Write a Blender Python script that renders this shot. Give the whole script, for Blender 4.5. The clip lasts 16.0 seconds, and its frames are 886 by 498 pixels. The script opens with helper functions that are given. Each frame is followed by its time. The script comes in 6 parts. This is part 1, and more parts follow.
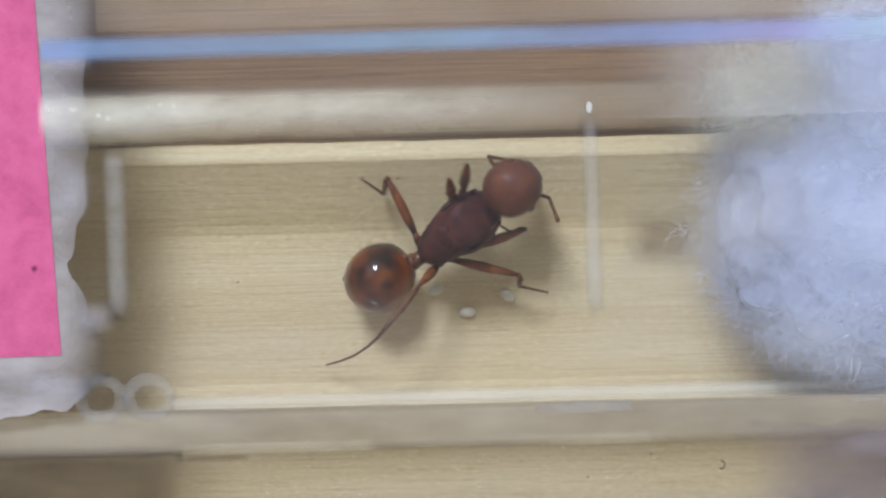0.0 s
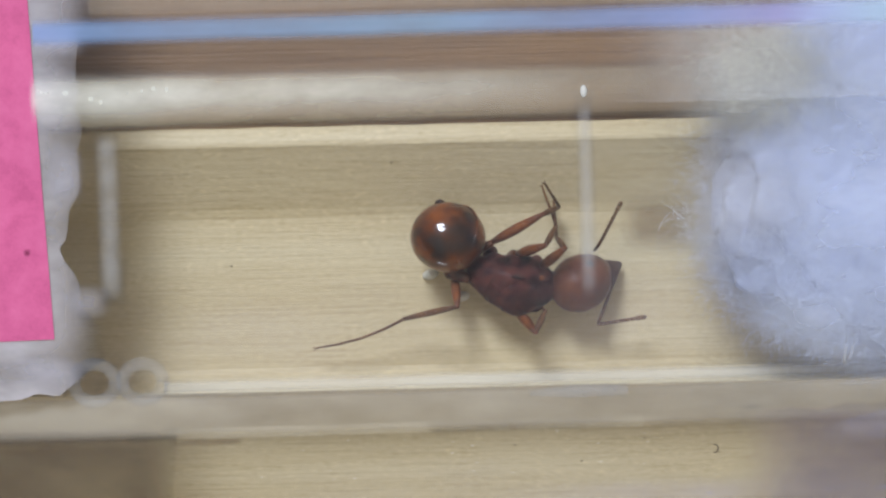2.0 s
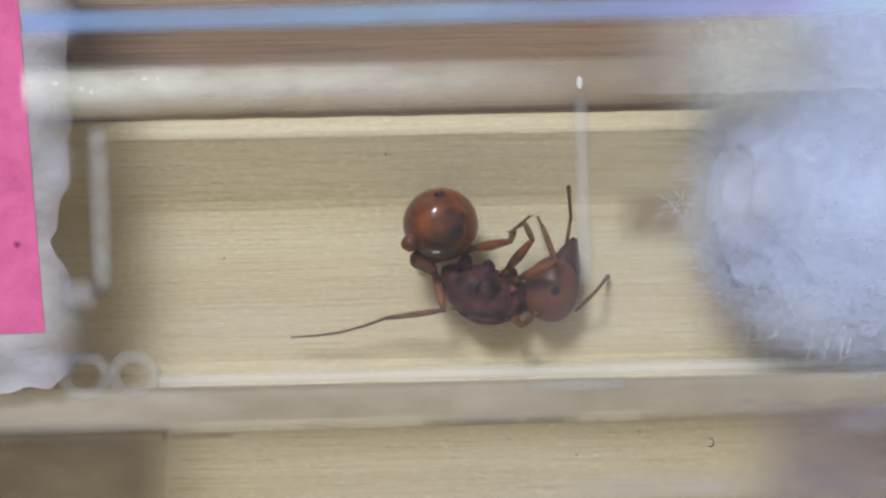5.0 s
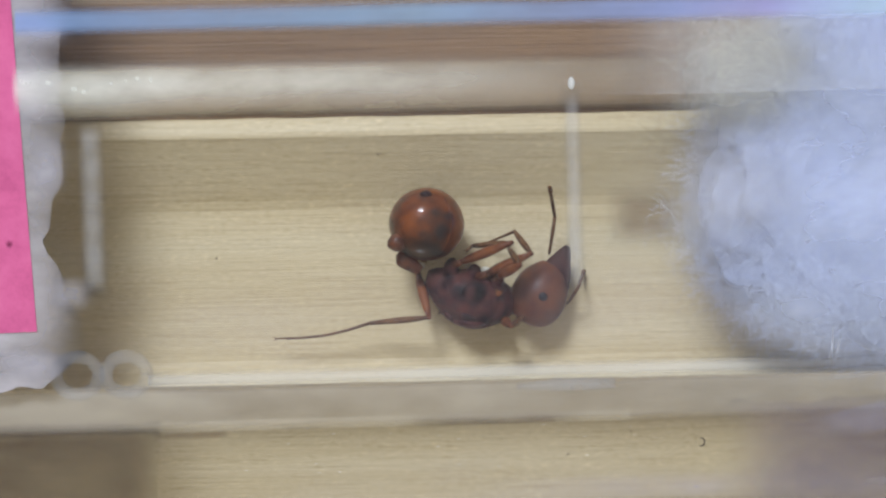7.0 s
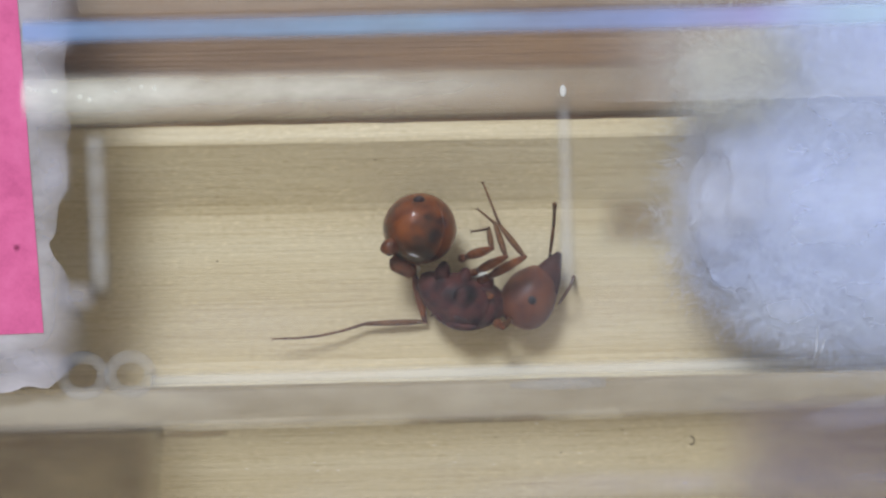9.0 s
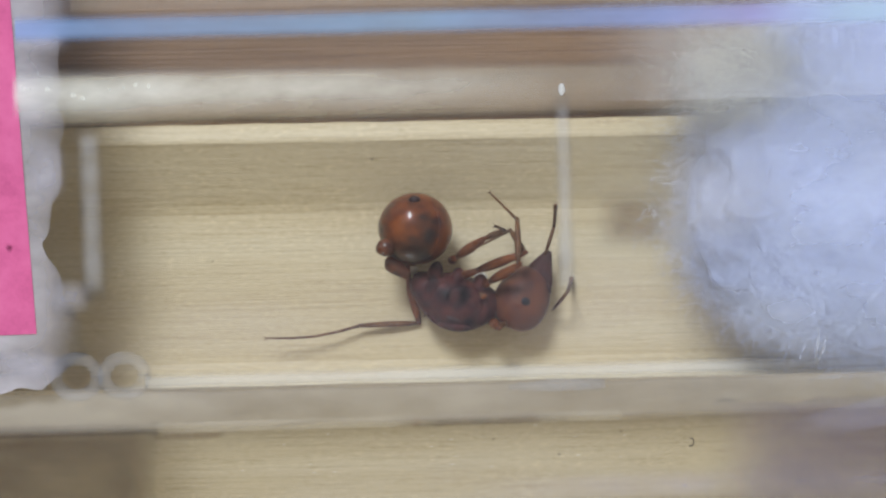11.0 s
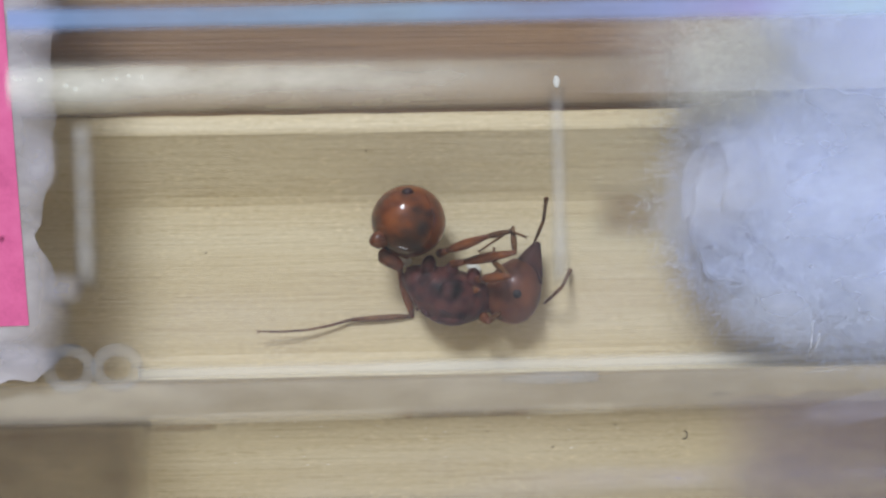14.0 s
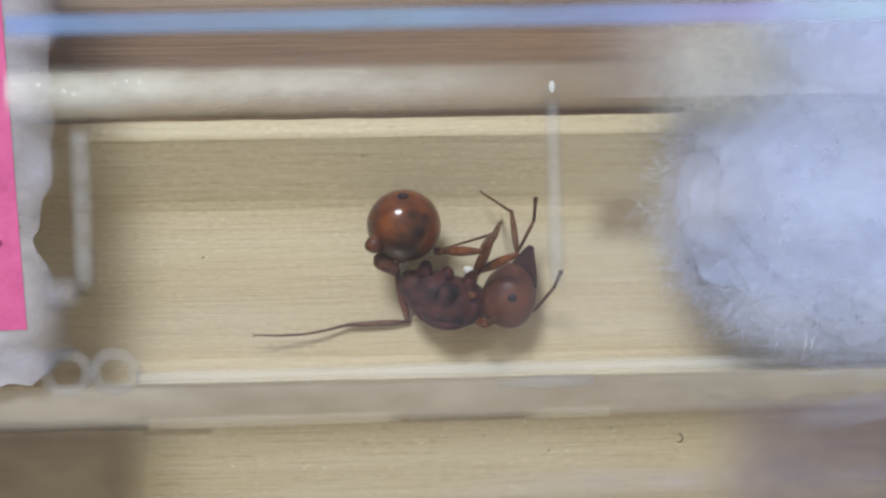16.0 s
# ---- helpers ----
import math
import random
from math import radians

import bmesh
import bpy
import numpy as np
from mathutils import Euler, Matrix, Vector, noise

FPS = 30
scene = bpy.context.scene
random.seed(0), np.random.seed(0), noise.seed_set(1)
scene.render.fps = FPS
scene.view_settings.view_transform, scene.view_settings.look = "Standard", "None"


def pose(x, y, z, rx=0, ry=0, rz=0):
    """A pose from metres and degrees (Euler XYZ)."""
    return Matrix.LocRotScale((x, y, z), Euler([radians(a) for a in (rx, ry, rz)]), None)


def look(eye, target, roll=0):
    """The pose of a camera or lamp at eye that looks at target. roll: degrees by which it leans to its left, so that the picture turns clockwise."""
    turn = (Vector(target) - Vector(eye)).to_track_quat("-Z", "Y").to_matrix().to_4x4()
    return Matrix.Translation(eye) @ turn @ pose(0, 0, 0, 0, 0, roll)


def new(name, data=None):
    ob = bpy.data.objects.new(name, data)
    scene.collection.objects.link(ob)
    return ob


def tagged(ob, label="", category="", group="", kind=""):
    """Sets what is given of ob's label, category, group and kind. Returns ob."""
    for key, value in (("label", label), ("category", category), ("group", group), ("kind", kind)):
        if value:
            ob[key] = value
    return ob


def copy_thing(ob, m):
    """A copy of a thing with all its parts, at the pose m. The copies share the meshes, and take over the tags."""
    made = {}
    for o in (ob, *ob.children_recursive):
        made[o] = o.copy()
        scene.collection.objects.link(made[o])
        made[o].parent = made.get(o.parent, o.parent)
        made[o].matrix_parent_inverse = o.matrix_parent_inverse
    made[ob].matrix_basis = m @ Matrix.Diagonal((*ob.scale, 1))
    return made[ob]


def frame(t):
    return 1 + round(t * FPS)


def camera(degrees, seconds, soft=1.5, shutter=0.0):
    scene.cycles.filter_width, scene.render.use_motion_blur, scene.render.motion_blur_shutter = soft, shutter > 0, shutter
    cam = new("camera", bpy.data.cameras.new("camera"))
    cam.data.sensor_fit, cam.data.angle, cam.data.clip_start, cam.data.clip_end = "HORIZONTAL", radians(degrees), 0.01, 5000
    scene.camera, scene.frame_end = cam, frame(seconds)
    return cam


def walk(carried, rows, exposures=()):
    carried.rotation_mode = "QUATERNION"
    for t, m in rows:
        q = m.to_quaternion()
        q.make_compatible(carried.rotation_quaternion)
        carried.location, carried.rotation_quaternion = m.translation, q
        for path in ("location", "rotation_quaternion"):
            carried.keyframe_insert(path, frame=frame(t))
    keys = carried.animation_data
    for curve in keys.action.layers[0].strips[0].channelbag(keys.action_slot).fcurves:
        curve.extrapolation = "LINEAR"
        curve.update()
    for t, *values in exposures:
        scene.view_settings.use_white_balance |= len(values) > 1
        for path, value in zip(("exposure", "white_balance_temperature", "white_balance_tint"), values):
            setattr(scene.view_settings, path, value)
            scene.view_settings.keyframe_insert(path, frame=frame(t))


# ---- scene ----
MM = 0.001


def at(x, y, z, rx=0, ry=0, rz=0):
    """A pose from millimetres and degrees."""
    return pose(x * MM, y * MM, z * MM, rx, ry, rz)


cam = camera(40, 16.0, soft=2.3, shutter=0.5)
walk(cam, [
    (0, at(0, 0, 53.85, 0.000, -0.000, -0.000)), (0.5, at(0, 0, 53.92, 0.032, 0.213, 0.011)), (1, at(0, 0, 53.90, -0.036, 0.218, -0.007)),
    (1.5, at(0, 0, 53.73, -0.160, -0.017, -0.005)), (2, at(0, 0, 53.78, -0.747, -0.279, -0.001)), (2.5, at(0, 0, 53.63, -1.078, -0.253, 0.029)),
    (3, at(0, 0, 53.57, -1.060, -0.370, 0.018)), (3.5, at(0, 0, 53.57, -1.057, -0.480, 0.044)), (4, at(0, 0, 53.43, -1.107, -0.459, 0.114)),
    (6.5, at(0, 0, 53.34, -1.102, -0.844, 0.145)), (7, at(0, 0, 53.49, -1.104, -0.915, 0.168)), (7.5, at(0, 0, 54.81, -0.388, -0.887, 0.079)),
    (8, at(0, 0, 54.93, -0.616, -0.982, 0.030)), (8.5, at(0, 0, 54.87, -0.955, -1.036, 0.145)), (9, at(0, 0, 54.84, -0.928, -1.102, 0.129)),
    (11.5, at(0, 0, 54.30, -0.943, -1.277, 0.124)), (12, at(0, 0, 54.33, -1.035, -1.346, 0.226)), (12.5, at(0, 0, 54.30, -1.124, -1.411, 0.226)),
    (13, at(0, 0, 54.23, -1.232, -1.422, 0.270)), (13.5, at(0, 0, 54.13, -1.327, -1.470, 0.281)), (14, at(0, 0, 54.24, -1.303, -1.513, 0.281)),
    (14.5, at(0, 0, 54.31, -1.273, -1.644, 0.283)), (15, at(0, 0, 54.39, -1.135, -1.663, 0.254)), (15.5, at(0, 0, 54.61, -1.051, -1.708, 0.197)),
    (16, at(0, 0, 54.49, -1.100, -1.683, 0.248)),
])

# ---- light: one bright lamp beyond the box, to its left, and the dim room around ----
world = bpy.data.worlds.new("room_light")
world.use_nodes = True
scene.world = world
world.node_tree.nodes["Background"].inputs["Color"].default_value = (0.96, 0.90, 0.76, 1)
world.node_tree.nodes["Background"].inputs["Strength"].default_value = 0.455
scene.view_settings.exposure = 0.0

lamp = new("key_lamp", bpy.data.lights.new("key_lamp", "AREA"))
lamp.data.shape, lamp.data.size, lamp.data.energy = "DISK", 0.17, 3.50
lamp.data.color = (0.835, 0.925, 1.075)
lamp.matrix_world = look((-0.146, 0.357, 0.460), (0, 0, 0))


# ---- materials ----
def material(name):
    m = bpy.data.materials.new(name)
    m.use_nodes = True
    return m, m.node_tree.nodes, m.node_tree.links, m.node_tree.nodes["Principled BSDF"]


def node(nodes, kind, **values):
    n = nodes.new(kind)
    for key, value in values.items():
        n.inputs[key].default_value = value
    return n


def coords(nodes, links, scale, source="Object", turn=0.0):
    c = nodes.new("ShaderNodeTexCoord")
    m = node(nodes, "ShaderNodeMapping", Scale=scale, Rotation=(0, 0, radians(turn)))
    links.new(c.outputs[source], m.inputs["Vector"])
    return m.outputs["Vector"]


def ramp(nodes, links, fac, stops):
    r = nodes.new("ShaderNodeValToRGB")
    e = r.color_ramp.elements
    while len(e) < len(stops):
        e.new(0.5)
    for el, (p, c) in zip(e, stops):
        el.position, el.color = p, (*c, 1)
    links.new(fac, r.inputs["Fac"])
    return r.outputs["Color"]


def mixed(nodes, links, kind, fac, a, b):
    m = nodes.new("ShaderNodeMix")
    m.data_type, m.blend_type = "RGBA", kind
    if isinstance(fac, float):
        m.inputs["Factor"].default_value = fac
    else:
        links.new(fac, m.inputs["Factor"])
    for socket, value in (("A", a), ("B", b)):
        s = [i for i in m.inputs if i.name == socket and i.type == "RGBA"][0]
        if isinstance(value, tuple):
            s.default_value = (*value, 1)
        else:
            links.new(value, s)
    return [o for o in m.outputs if o.type == "RGBA"][0]


def wood(name, light, mid, dark, rough=0.55, grain=1.0):
    """Planed wood with its grain along x; colours from pale to dark streaks."""
    m, nodes, links, bsdf = material(name)
    broad = node(nodes, "ShaderNodeTexNoise", Scale=1.0, Detail=4.0, Roughness=0.55)
    links.new(coords(nodes, links, (18, 420, 300)), broad.inputs["Vector"])
    fine = node(nodes, "ShaderNodeTexNoise", Scale=1.0, Detail=6.0, Roughness=0.65)
    links.new(coords(nodes, links, (160, 8500, 6000)), fine.inputs["Vector"])
    dots = node(nodes, "ShaderNodeTexNoise", Scale=1.0, Detail=3.0)
    links.new(coords(nodes, links, (3600, 7600, 6000)), dots.inputs["Vector"])
    base = ramp(nodes, links, broad.outputs["Fac"], [(0.3, dark), (0.5, mid), (0.68, light)])
    streak = ramp(nodes, links, fine.outputs["Fac"], [(0.3, (0.62, 0.55, 0.46)), (0.47, (0.95, 0.94, 0.92)), (0.7, (1.0, 1.0, 1.0))])
    c = mixed(nodes, links, "MULTIPLY", grain, base, streak)
    # Dark specks of the wood; the brightest ones paint in small glints.
    speck = ramp(nodes, links, dots.outputs["Fac"], [(0.3, (0.80, 0.75, 0.66)), (0.43, (0.97, 0.96, 0.94)), (0.58, (1, 1, 1)), (0.70, (1.28, 1.27, 1.22))])
    c = mixed(nodes, links, "MULTIPLY", 0.65, c, speck)
    links.new(c, bsdf.inputs["Base Color"])
    bsdf.inputs["Roughness"].default_value = rough
    bump = node(nodes, "ShaderNodeBump", Strength=0.35, Distance=0.00008)
    links.new(fine.outputs["Fac"], bump.inputs["Height"])
    links.new(bump.outputs["Normal"], bsdf.inputs["Normal"])
    return m


PALE_WOOD = wood("pale_wood", (0.61, 0.522, 0.345), (0.565, 0.468, 0.29), (0.51, 0.41, 0.237), grain=0.6)
BROWN_WOOD = wood("brown_wood", (0.30, 0.182, 0.088), (0.21, 0.116, 0.050), (0.115, 0.060, 0.024))


def plastic(name, colour, haze, gloss=0.25, patchy=0.0, scale=300, soft=(), clears=0.0, skin_gloss=True):
    """Thin clear plastic: mostly see-through, a share of milky haze, and a glossy skin. soft: the axes along whose
    ends the haze thins out to nothing; clears: how far it thins from one end of the length to the other."""
    m = bpy.data.materials.new(name)
    m.use_nodes = True
    nodes, links = m.node_tree.nodes, m.node_tree.links
    nodes.clear()
    out = nodes.new("ShaderNodeOutputMaterial")
    clear = node(nodes, "ShaderNodeBsdfTransparent", Color=(0.985, 0.985, 0.985, 1) if skin_gloss else (1, 1, 1, 1))
    milk = node(nodes, "ShaderNodeBsdfDiffuse", Color=(*colour, 1))
    glow = node(nodes, "ShaderNodeBsdfTranslucent", Color=(*colour, 1))
    both = node(nodes, "ShaderNodeMixShader", Fac=0.4)
    links.new(milk.outputs[0], both.inputs[1])
    links.new(glow.outputs[0], both.inputs[2])
    body = node(nodes, "ShaderNodeMixShader", Fac=haze)
    links.new(clear.outputs[0], body.inputs[1])
    links.new(both.outputs[0], body.inputs[2])
    n = node(nodes, "ShaderNodeTexNoise", Scale=1.0, Detail=5.0)
    links.new(coords(nodes, links, (scale, scale * 2.2, scale)), n.inputs["Vector"])
    r = node(nodes, "ShaderNodeMapRange", **{"From Min": 0.3, "From Max": 0.7, "To Min": max(0.0, haze - patchy), "To Max": min(1.0, haze + patchy)})
    links.new(n.outputs["Fac"], r.inputs["Value"])
    share = r.outputs["Result"]
    sep = nodes.new("ShaderNodeSeparateXYZ")
    links.new(coords(nodes, links, (1, 1, 1), "Generated"), sep.inputs[0])

    def times(a, b, kind="MULTIPLY"):
        q = nodes.new("ShaderNodeMath")
        q.operation = kind
        for k, v in enumerate((a, b)):
            if isinstance(v, float):
                q.inputs[k].default_value = v
            else:
                links.new(v, q.inputs[k])
        return q.outputs[0]

    for axis, width in soft:
        g = sep.outputs[axis]
        edge = times(g, times(1.0, g, "SUBTRACT"), "MINIMUM")
        e = node(nodes, "ShaderNodeMapRange", **{"From Min": 0.0, "From Max": width})
        e.interpolation_type = "SMOOTHSTEP"
        links.new(edge, e.inputs["Value"])
        share = times(share, e.outputs["Result"])
    if clears:
        e = node(nodes, "ShaderNodeMapRange", **{"From Min": 0.25, "From Max": 1.0, "To Min": 1.0, "To Max": 1.0 - clears})
        links.new(sep.outputs["X"], e.inputs["Value"])
        share = times(share, e.outputs["Result"])
    links.new(share, body.inputs["Fac"])
    if not skin_gloss:
        links.new(body.outputs[0], out.inputs["Surface"])
        return m
    shine = node(nodes, "ShaderNodeBsdfGlossy", Roughness=gloss)
    fres = node(nodes, "ShaderNodeFresnel", IOR=1.25)
    skin = nodes.new("ShaderNodeMixShader")
    links.new(fres.outputs[0], skin.inputs["Fac"])
    links.new(body.outputs[0], skin.inputs[1])
    links.new(shine.outputs[0], skin.inputs[2])
    links.new(skin.outputs[0], out.inputs["Surface"])
    return m


CLEAR = plastic("clear_plastic", (0.78, 0.80, 0.95), 0.016, 0.15, 0.012, 90)
# Frosted haze, paler to the left, where the lamp's highlight is painted in.
FROST = plastic("frosted_plastic", (0.84, 0.76, 0.55), 0.43, 0.3, 0.10, 420, ((1, 0.16), (0, 0.14)), 0.62, False)
# Whitish haze painted as the highlight along the far rim.
RIM_SHINE = plastic("painted_shine", (0.96, 0.96, 0.90), 0.60, 0.2, 0.2, 420, ((1, 0.5), (0, 0.01)), 1.0, False)
NEAR_FROST = plastic("hazy_plastic", (0.86, 0.79, 0.67), 0.42, 0.3, 0.12, 220, ((1, 0.22),), 0.0, False)
WALL = plastic("clear_wall", (0.80, 0.78, 0.74), 0.03, 0.3, 0.01, 220, (), 0.0, False)
SMEAR = plastic("milky_smear", (0.54, 0.49, 0.40), 0.40, 0.3, 0.08, 260, ((0, 0.5), (1, 0.5)), 0.0, False)
# Cream veil added to lighten the brown wood past the lip.
HAZE = plastic("cream_haze", (0.78, 0.68, 0.58), 0.22, 0.3, 0.06, 260, ((1, 0.12),), 0.0, False)
PALE_HAZE = plastic("pale_haze", (0.78, 0.75, 0.86), 0.085, 0.3, 0.04, 240, ((0, 0.45), (1, 0.45)), 0.0, False)
# Brown tint that paints the shade before the cotton.
COTTON_SHADE = plastic("brown_shade", (0.22, 0.15, 0.09), 0.72, 0.3, 0.25, 420, ((0, 0.35), (1, 0.4)), 0.0, False)
RIB = plastic("milky_rib", (0.86, 0.86, 0.88), 0.165, 0.2, 0.06, 500, ((0, 0.48), (1, 0.1)), 0.0, False)
RING = plastic("milky_ring", (0.88, 0.86, 0.85), 0.12, 0.3, 0.05, 500, (), 0.0, False)
# Pale haze painted as the lamp's bright line on the inner edge.
EDGE_SHINE = plastic("edge_shine", (0.95, 0.93, 0.86), 0.38, 0.2, 0.08, 120, ((1, 0.45),), 0.0, False)
# Near-white milky tint that paints the bright spot atop the rib.
RIB_GLINT = plastic("rib_glint", (0.95, 0.95, 0.92), 0.6, 0.1)
SPARKLE = plastic("pale_sparkle", (0.93, 0.93, 0.86), 0.34, 0.2, 0.1, 600, ((0, 0.5), (1, 0.5)), 0.0, False)
LAVENDER_HAZE = plastic("lavender_haze", (0.78, 0.75, 0.80), 0.10, 0.3, 0.06, 240, ((0, 0.45), (1, 0.45)), 0.0, False)
FILM = plastic("thin_film", (0.86, 0.87, 0.92), 0.19, 0.3, 0.06, 160, ((0, 0.12),), 0.0, False)
VEIL_FILM = plastic("hazy_film", (0.76, 0.80, 0.92), 0.30, 0.3, 0.14, 200, ((0, 0.16), (1, 0.25)), 0.0, False)
TAPE = plastic("cloudy_tape", (0.77, 0.74, 0.80), 0.52, 0.35, 0.26, 300, ((0, 0.19),), 0.0, False)


def polished(name, share):
    """Clear plastic whose rounded skin mirrors what lies before it."""
    m = bpy.data.materials.new(name)
    m.use_nodes = True
    nodes, links = m.node_tree.nodes, m.node_tree.links
    nodes.clear()
    out = nodes.new("ShaderNodeOutputMaterial")
    clear = node(nodes, "ShaderNodeBsdfTransparent", Color=(0.97, 0.97, 0.97, 1))
    shine = node(nodes, "ShaderNodeBsdfGlossy", Color=(0.93, 0.91, 0.87, 1), Roughness=0.12)
    skin = node(nodes, "ShaderNodeMixShader", Fac=share)
    links.new(clear.outputs[0], skin.inputs[1])
    links.new(shine.outputs[0], skin.inputs[2])
    links.new(skin.outputs[0], out.inputs["Surface"])
    return m


BEVEL = polished("polished_bevel", 0.38)


def tinted_lip():
    """Hazy lip with a painted reflection of sky blue, turning to lavender and mint towards the cotton."""
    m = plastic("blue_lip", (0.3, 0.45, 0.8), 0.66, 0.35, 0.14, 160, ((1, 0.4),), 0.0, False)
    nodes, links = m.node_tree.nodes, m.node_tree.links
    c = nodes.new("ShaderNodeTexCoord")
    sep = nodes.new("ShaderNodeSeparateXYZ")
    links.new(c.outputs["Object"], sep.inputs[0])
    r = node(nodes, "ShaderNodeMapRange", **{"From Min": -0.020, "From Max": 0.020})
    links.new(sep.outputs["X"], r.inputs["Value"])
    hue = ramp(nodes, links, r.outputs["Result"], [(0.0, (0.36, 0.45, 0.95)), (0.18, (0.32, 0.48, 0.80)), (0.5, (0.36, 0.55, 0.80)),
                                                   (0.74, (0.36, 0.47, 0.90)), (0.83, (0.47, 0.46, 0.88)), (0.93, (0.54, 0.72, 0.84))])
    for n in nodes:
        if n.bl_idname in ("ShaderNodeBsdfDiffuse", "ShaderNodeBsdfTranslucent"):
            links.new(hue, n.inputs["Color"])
    return m


BLUE_LIP = tinted_lip()
# Lavender tint painted as the highlight along the near lip.
LAVENDER_LIP = plastic("lavender_lip", (0.70, 0.67, 0.86), 0.32, 0.3, 0.22, 260, ((1, 0.5), (0, 0.3)), 0.0, False)


def paper():
    m, nodes, links, bsdf = material("pink_paper")
    n = node(nodes, "ShaderNodeTexNoise", Scale=1.0, Detail=6.0, Roughness=0.7)
    links.new(coords(nodes, links, (900, 900, 900)), n.inputs["Vector"])
    b = node(nodes, "ShaderNodeTexNoise", Scale=1.0, Detail=2.0)
    links.new(coords(nodes, links, (160, 160, 160)), b.inputs["Vector"])
    c = ramp(nodes, links, n.outputs["Fac"], [(0.3, (0.54, 0.088, 0.235)), (0.5, (0.66, 0.12, 0.295)), (0.7, (0.72, 0.15, 0.34))])
    tone = ramp(nodes, links, b.outputs["Fac"], [(0.3, (0.88, 0.86, 0.9)), (0.7, (1, 1, 1))])
    links.new(mixed(nodes, links, "MULTIPLY", 1.0, c, tone), bsdf.inputs["Base Color"])
    bsdf.inputs["Roughness"].default_value = 0.85
    bump = node(nodes, "ShaderNodeBump", Strength=0.3, Distance=0.00005)
    links.new(n.outputs["Fac"], bump.inputs["Height"])
    links.new(bump.outputs["Normal"], bsdf.inputs["Normal"])
    return m


PINK = paper()


def cotton_material(name, pale, shade, cover, scale):
    """Matted cotton: fine crossing fibres with gaps between them; cover is the share that is fibre. Light seeps through."""
    m = bpy.data.materials.new(name)
    m.use_nodes = True
    nodes, links = m.node_tree.nodes, m.node_tree.links
    nodes.clear()
    out = nodes.new("ShaderNodeOutputMaterial")
    n = node(nodes, "ShaderNodeTexNoise", Scale=1.0, Detail=5.0)
    links.new(coords(nodes, links, (330, 330, 330)), n.inputs["Vector"])
    colour = ramp(nodes, links, n.outputs["Fac"], [(0.3, shade), (0.6, pale)])
    f = node(nodes, "ShaderNodeTexNoise", Scale=1.0, Detail=6.0, Roughness=0.7, Distortion=1.6)
    links.new(coords(nodes, links, (scale, scale * 0.6, scale)), f.inputs["Vector"])
    bump = node(nodes, "ShaderNodeBump", Strength=0.45, Distance=0.0002)
    links.new(f.outputs["Fac"], bump.inputs["Height"])
    face, through_light = nodes.new("ShaderNodeBsdfDiffuse"), nodes.new("ShaderNodeBsdfTranslucent")
    for b in (face, through_light):
        links.new(colour, b.inputs["Color"])
        links.new(bump.outputs["Normal"], b.inputs["Normal"])
    both = node(nodes, "ShaderNodeMixShader", Fac=0.45 if cover < 1 else 0.1)
    links.new(face.outputs[0], both.inputs[1])
    links.new(through_light.outputs[0], both.inputs[2])
    last = both
    if cover < 1:
        r = node(nodes, "ShaderNodeMapRange", **{"From Min": 0.36, "From Max": 0.66, "To Min": 0.0, "To Max": 2 * cover})
        links.new(f.outputs["Fac"], r.inputs["Value"])
        gap = nodes.new("ShaderNodeBsdfTransparent")
        last = nodes.new("ShaderNodeMixShader")
        links.new(r.outputs["Result"], last.inputs["Fac"])
        links.new(gap.outputs[0], last.inputs[1])
        links.new(both.outputs[0], last.inputs[2])
    links.new(last.outputs[0], out.inputs["Surface"])
    return m


def plain(name, colour, rough=0.6):
    m, nodes, links, bsdf = material(name)
    bsdf.inputs["Specular IOR Level"].default_value = 0.3
    bsdf.inputs["Base Color"].default_value = (*colour, 1)
    bsdf.inputs["Roughness"].default_value = rough
    return m


WHITE = ((0.66, 0.72, 0.94), (0.52, 0.57, 0.77))
COTTON = cotton_material("cotton_wool", *WHITE, 1.0, 1500)
VEIL = plastic("cotton_veil", (0.80, 0.77, 0.68), 0.50, 0.5, 0.16, 420, ((0, 0.5), (1, 0.5)), 0.0, False)


def fibre(name, colour):
    """A fine cotton fibre: half of the light passes through it."""
    m = bpy.data.materials.new(name)
    m.use_nodes = True
    nodes, links = m.node_tree.nodes, m.node_tree.links
    nodes.clear()
    out = nodes.new("ShaderNodeOutputMaterial")
    n = node(nodes, "ShaderNodeTexNoise", Scale=1.0, Detail=3.0)
    links.new(coords(nodes, links, (300, 300, 300)), n.inputs["Vector"])
    tone = ramp(nodes, links, n.outputs["Fac"], [(0.3, tuple(0.76 * c for c in colour)), (0.65, colour)])
    both = node(nodes, "ShaderNodeMixShader", Fac=0.12)
    for k, kind in ((1, "ShaderNodeBsdfDiffuse"), (2, "ShaderNodeBsdfTranslucent")):
        b = nodes.new(kind)
        links.new(tone, b.inputs["Color"])
        links.new(b.outputs[0], both.inputs[k])
    links.new(both.outputs[0], out.inputs["Surface"])
    return m


STRAND = fibre("cotton_strand", (0.715, 0.775, 0.97))
TUFT = fibre("cream_strand", (0.84, 0.80, 0.69))
EGG = plain("egg_white", (0.60, 0.58, 0.50), 0.45)
BLACK = plain("dark_eye", (0.008, 0.008, 0.012), 0.5)


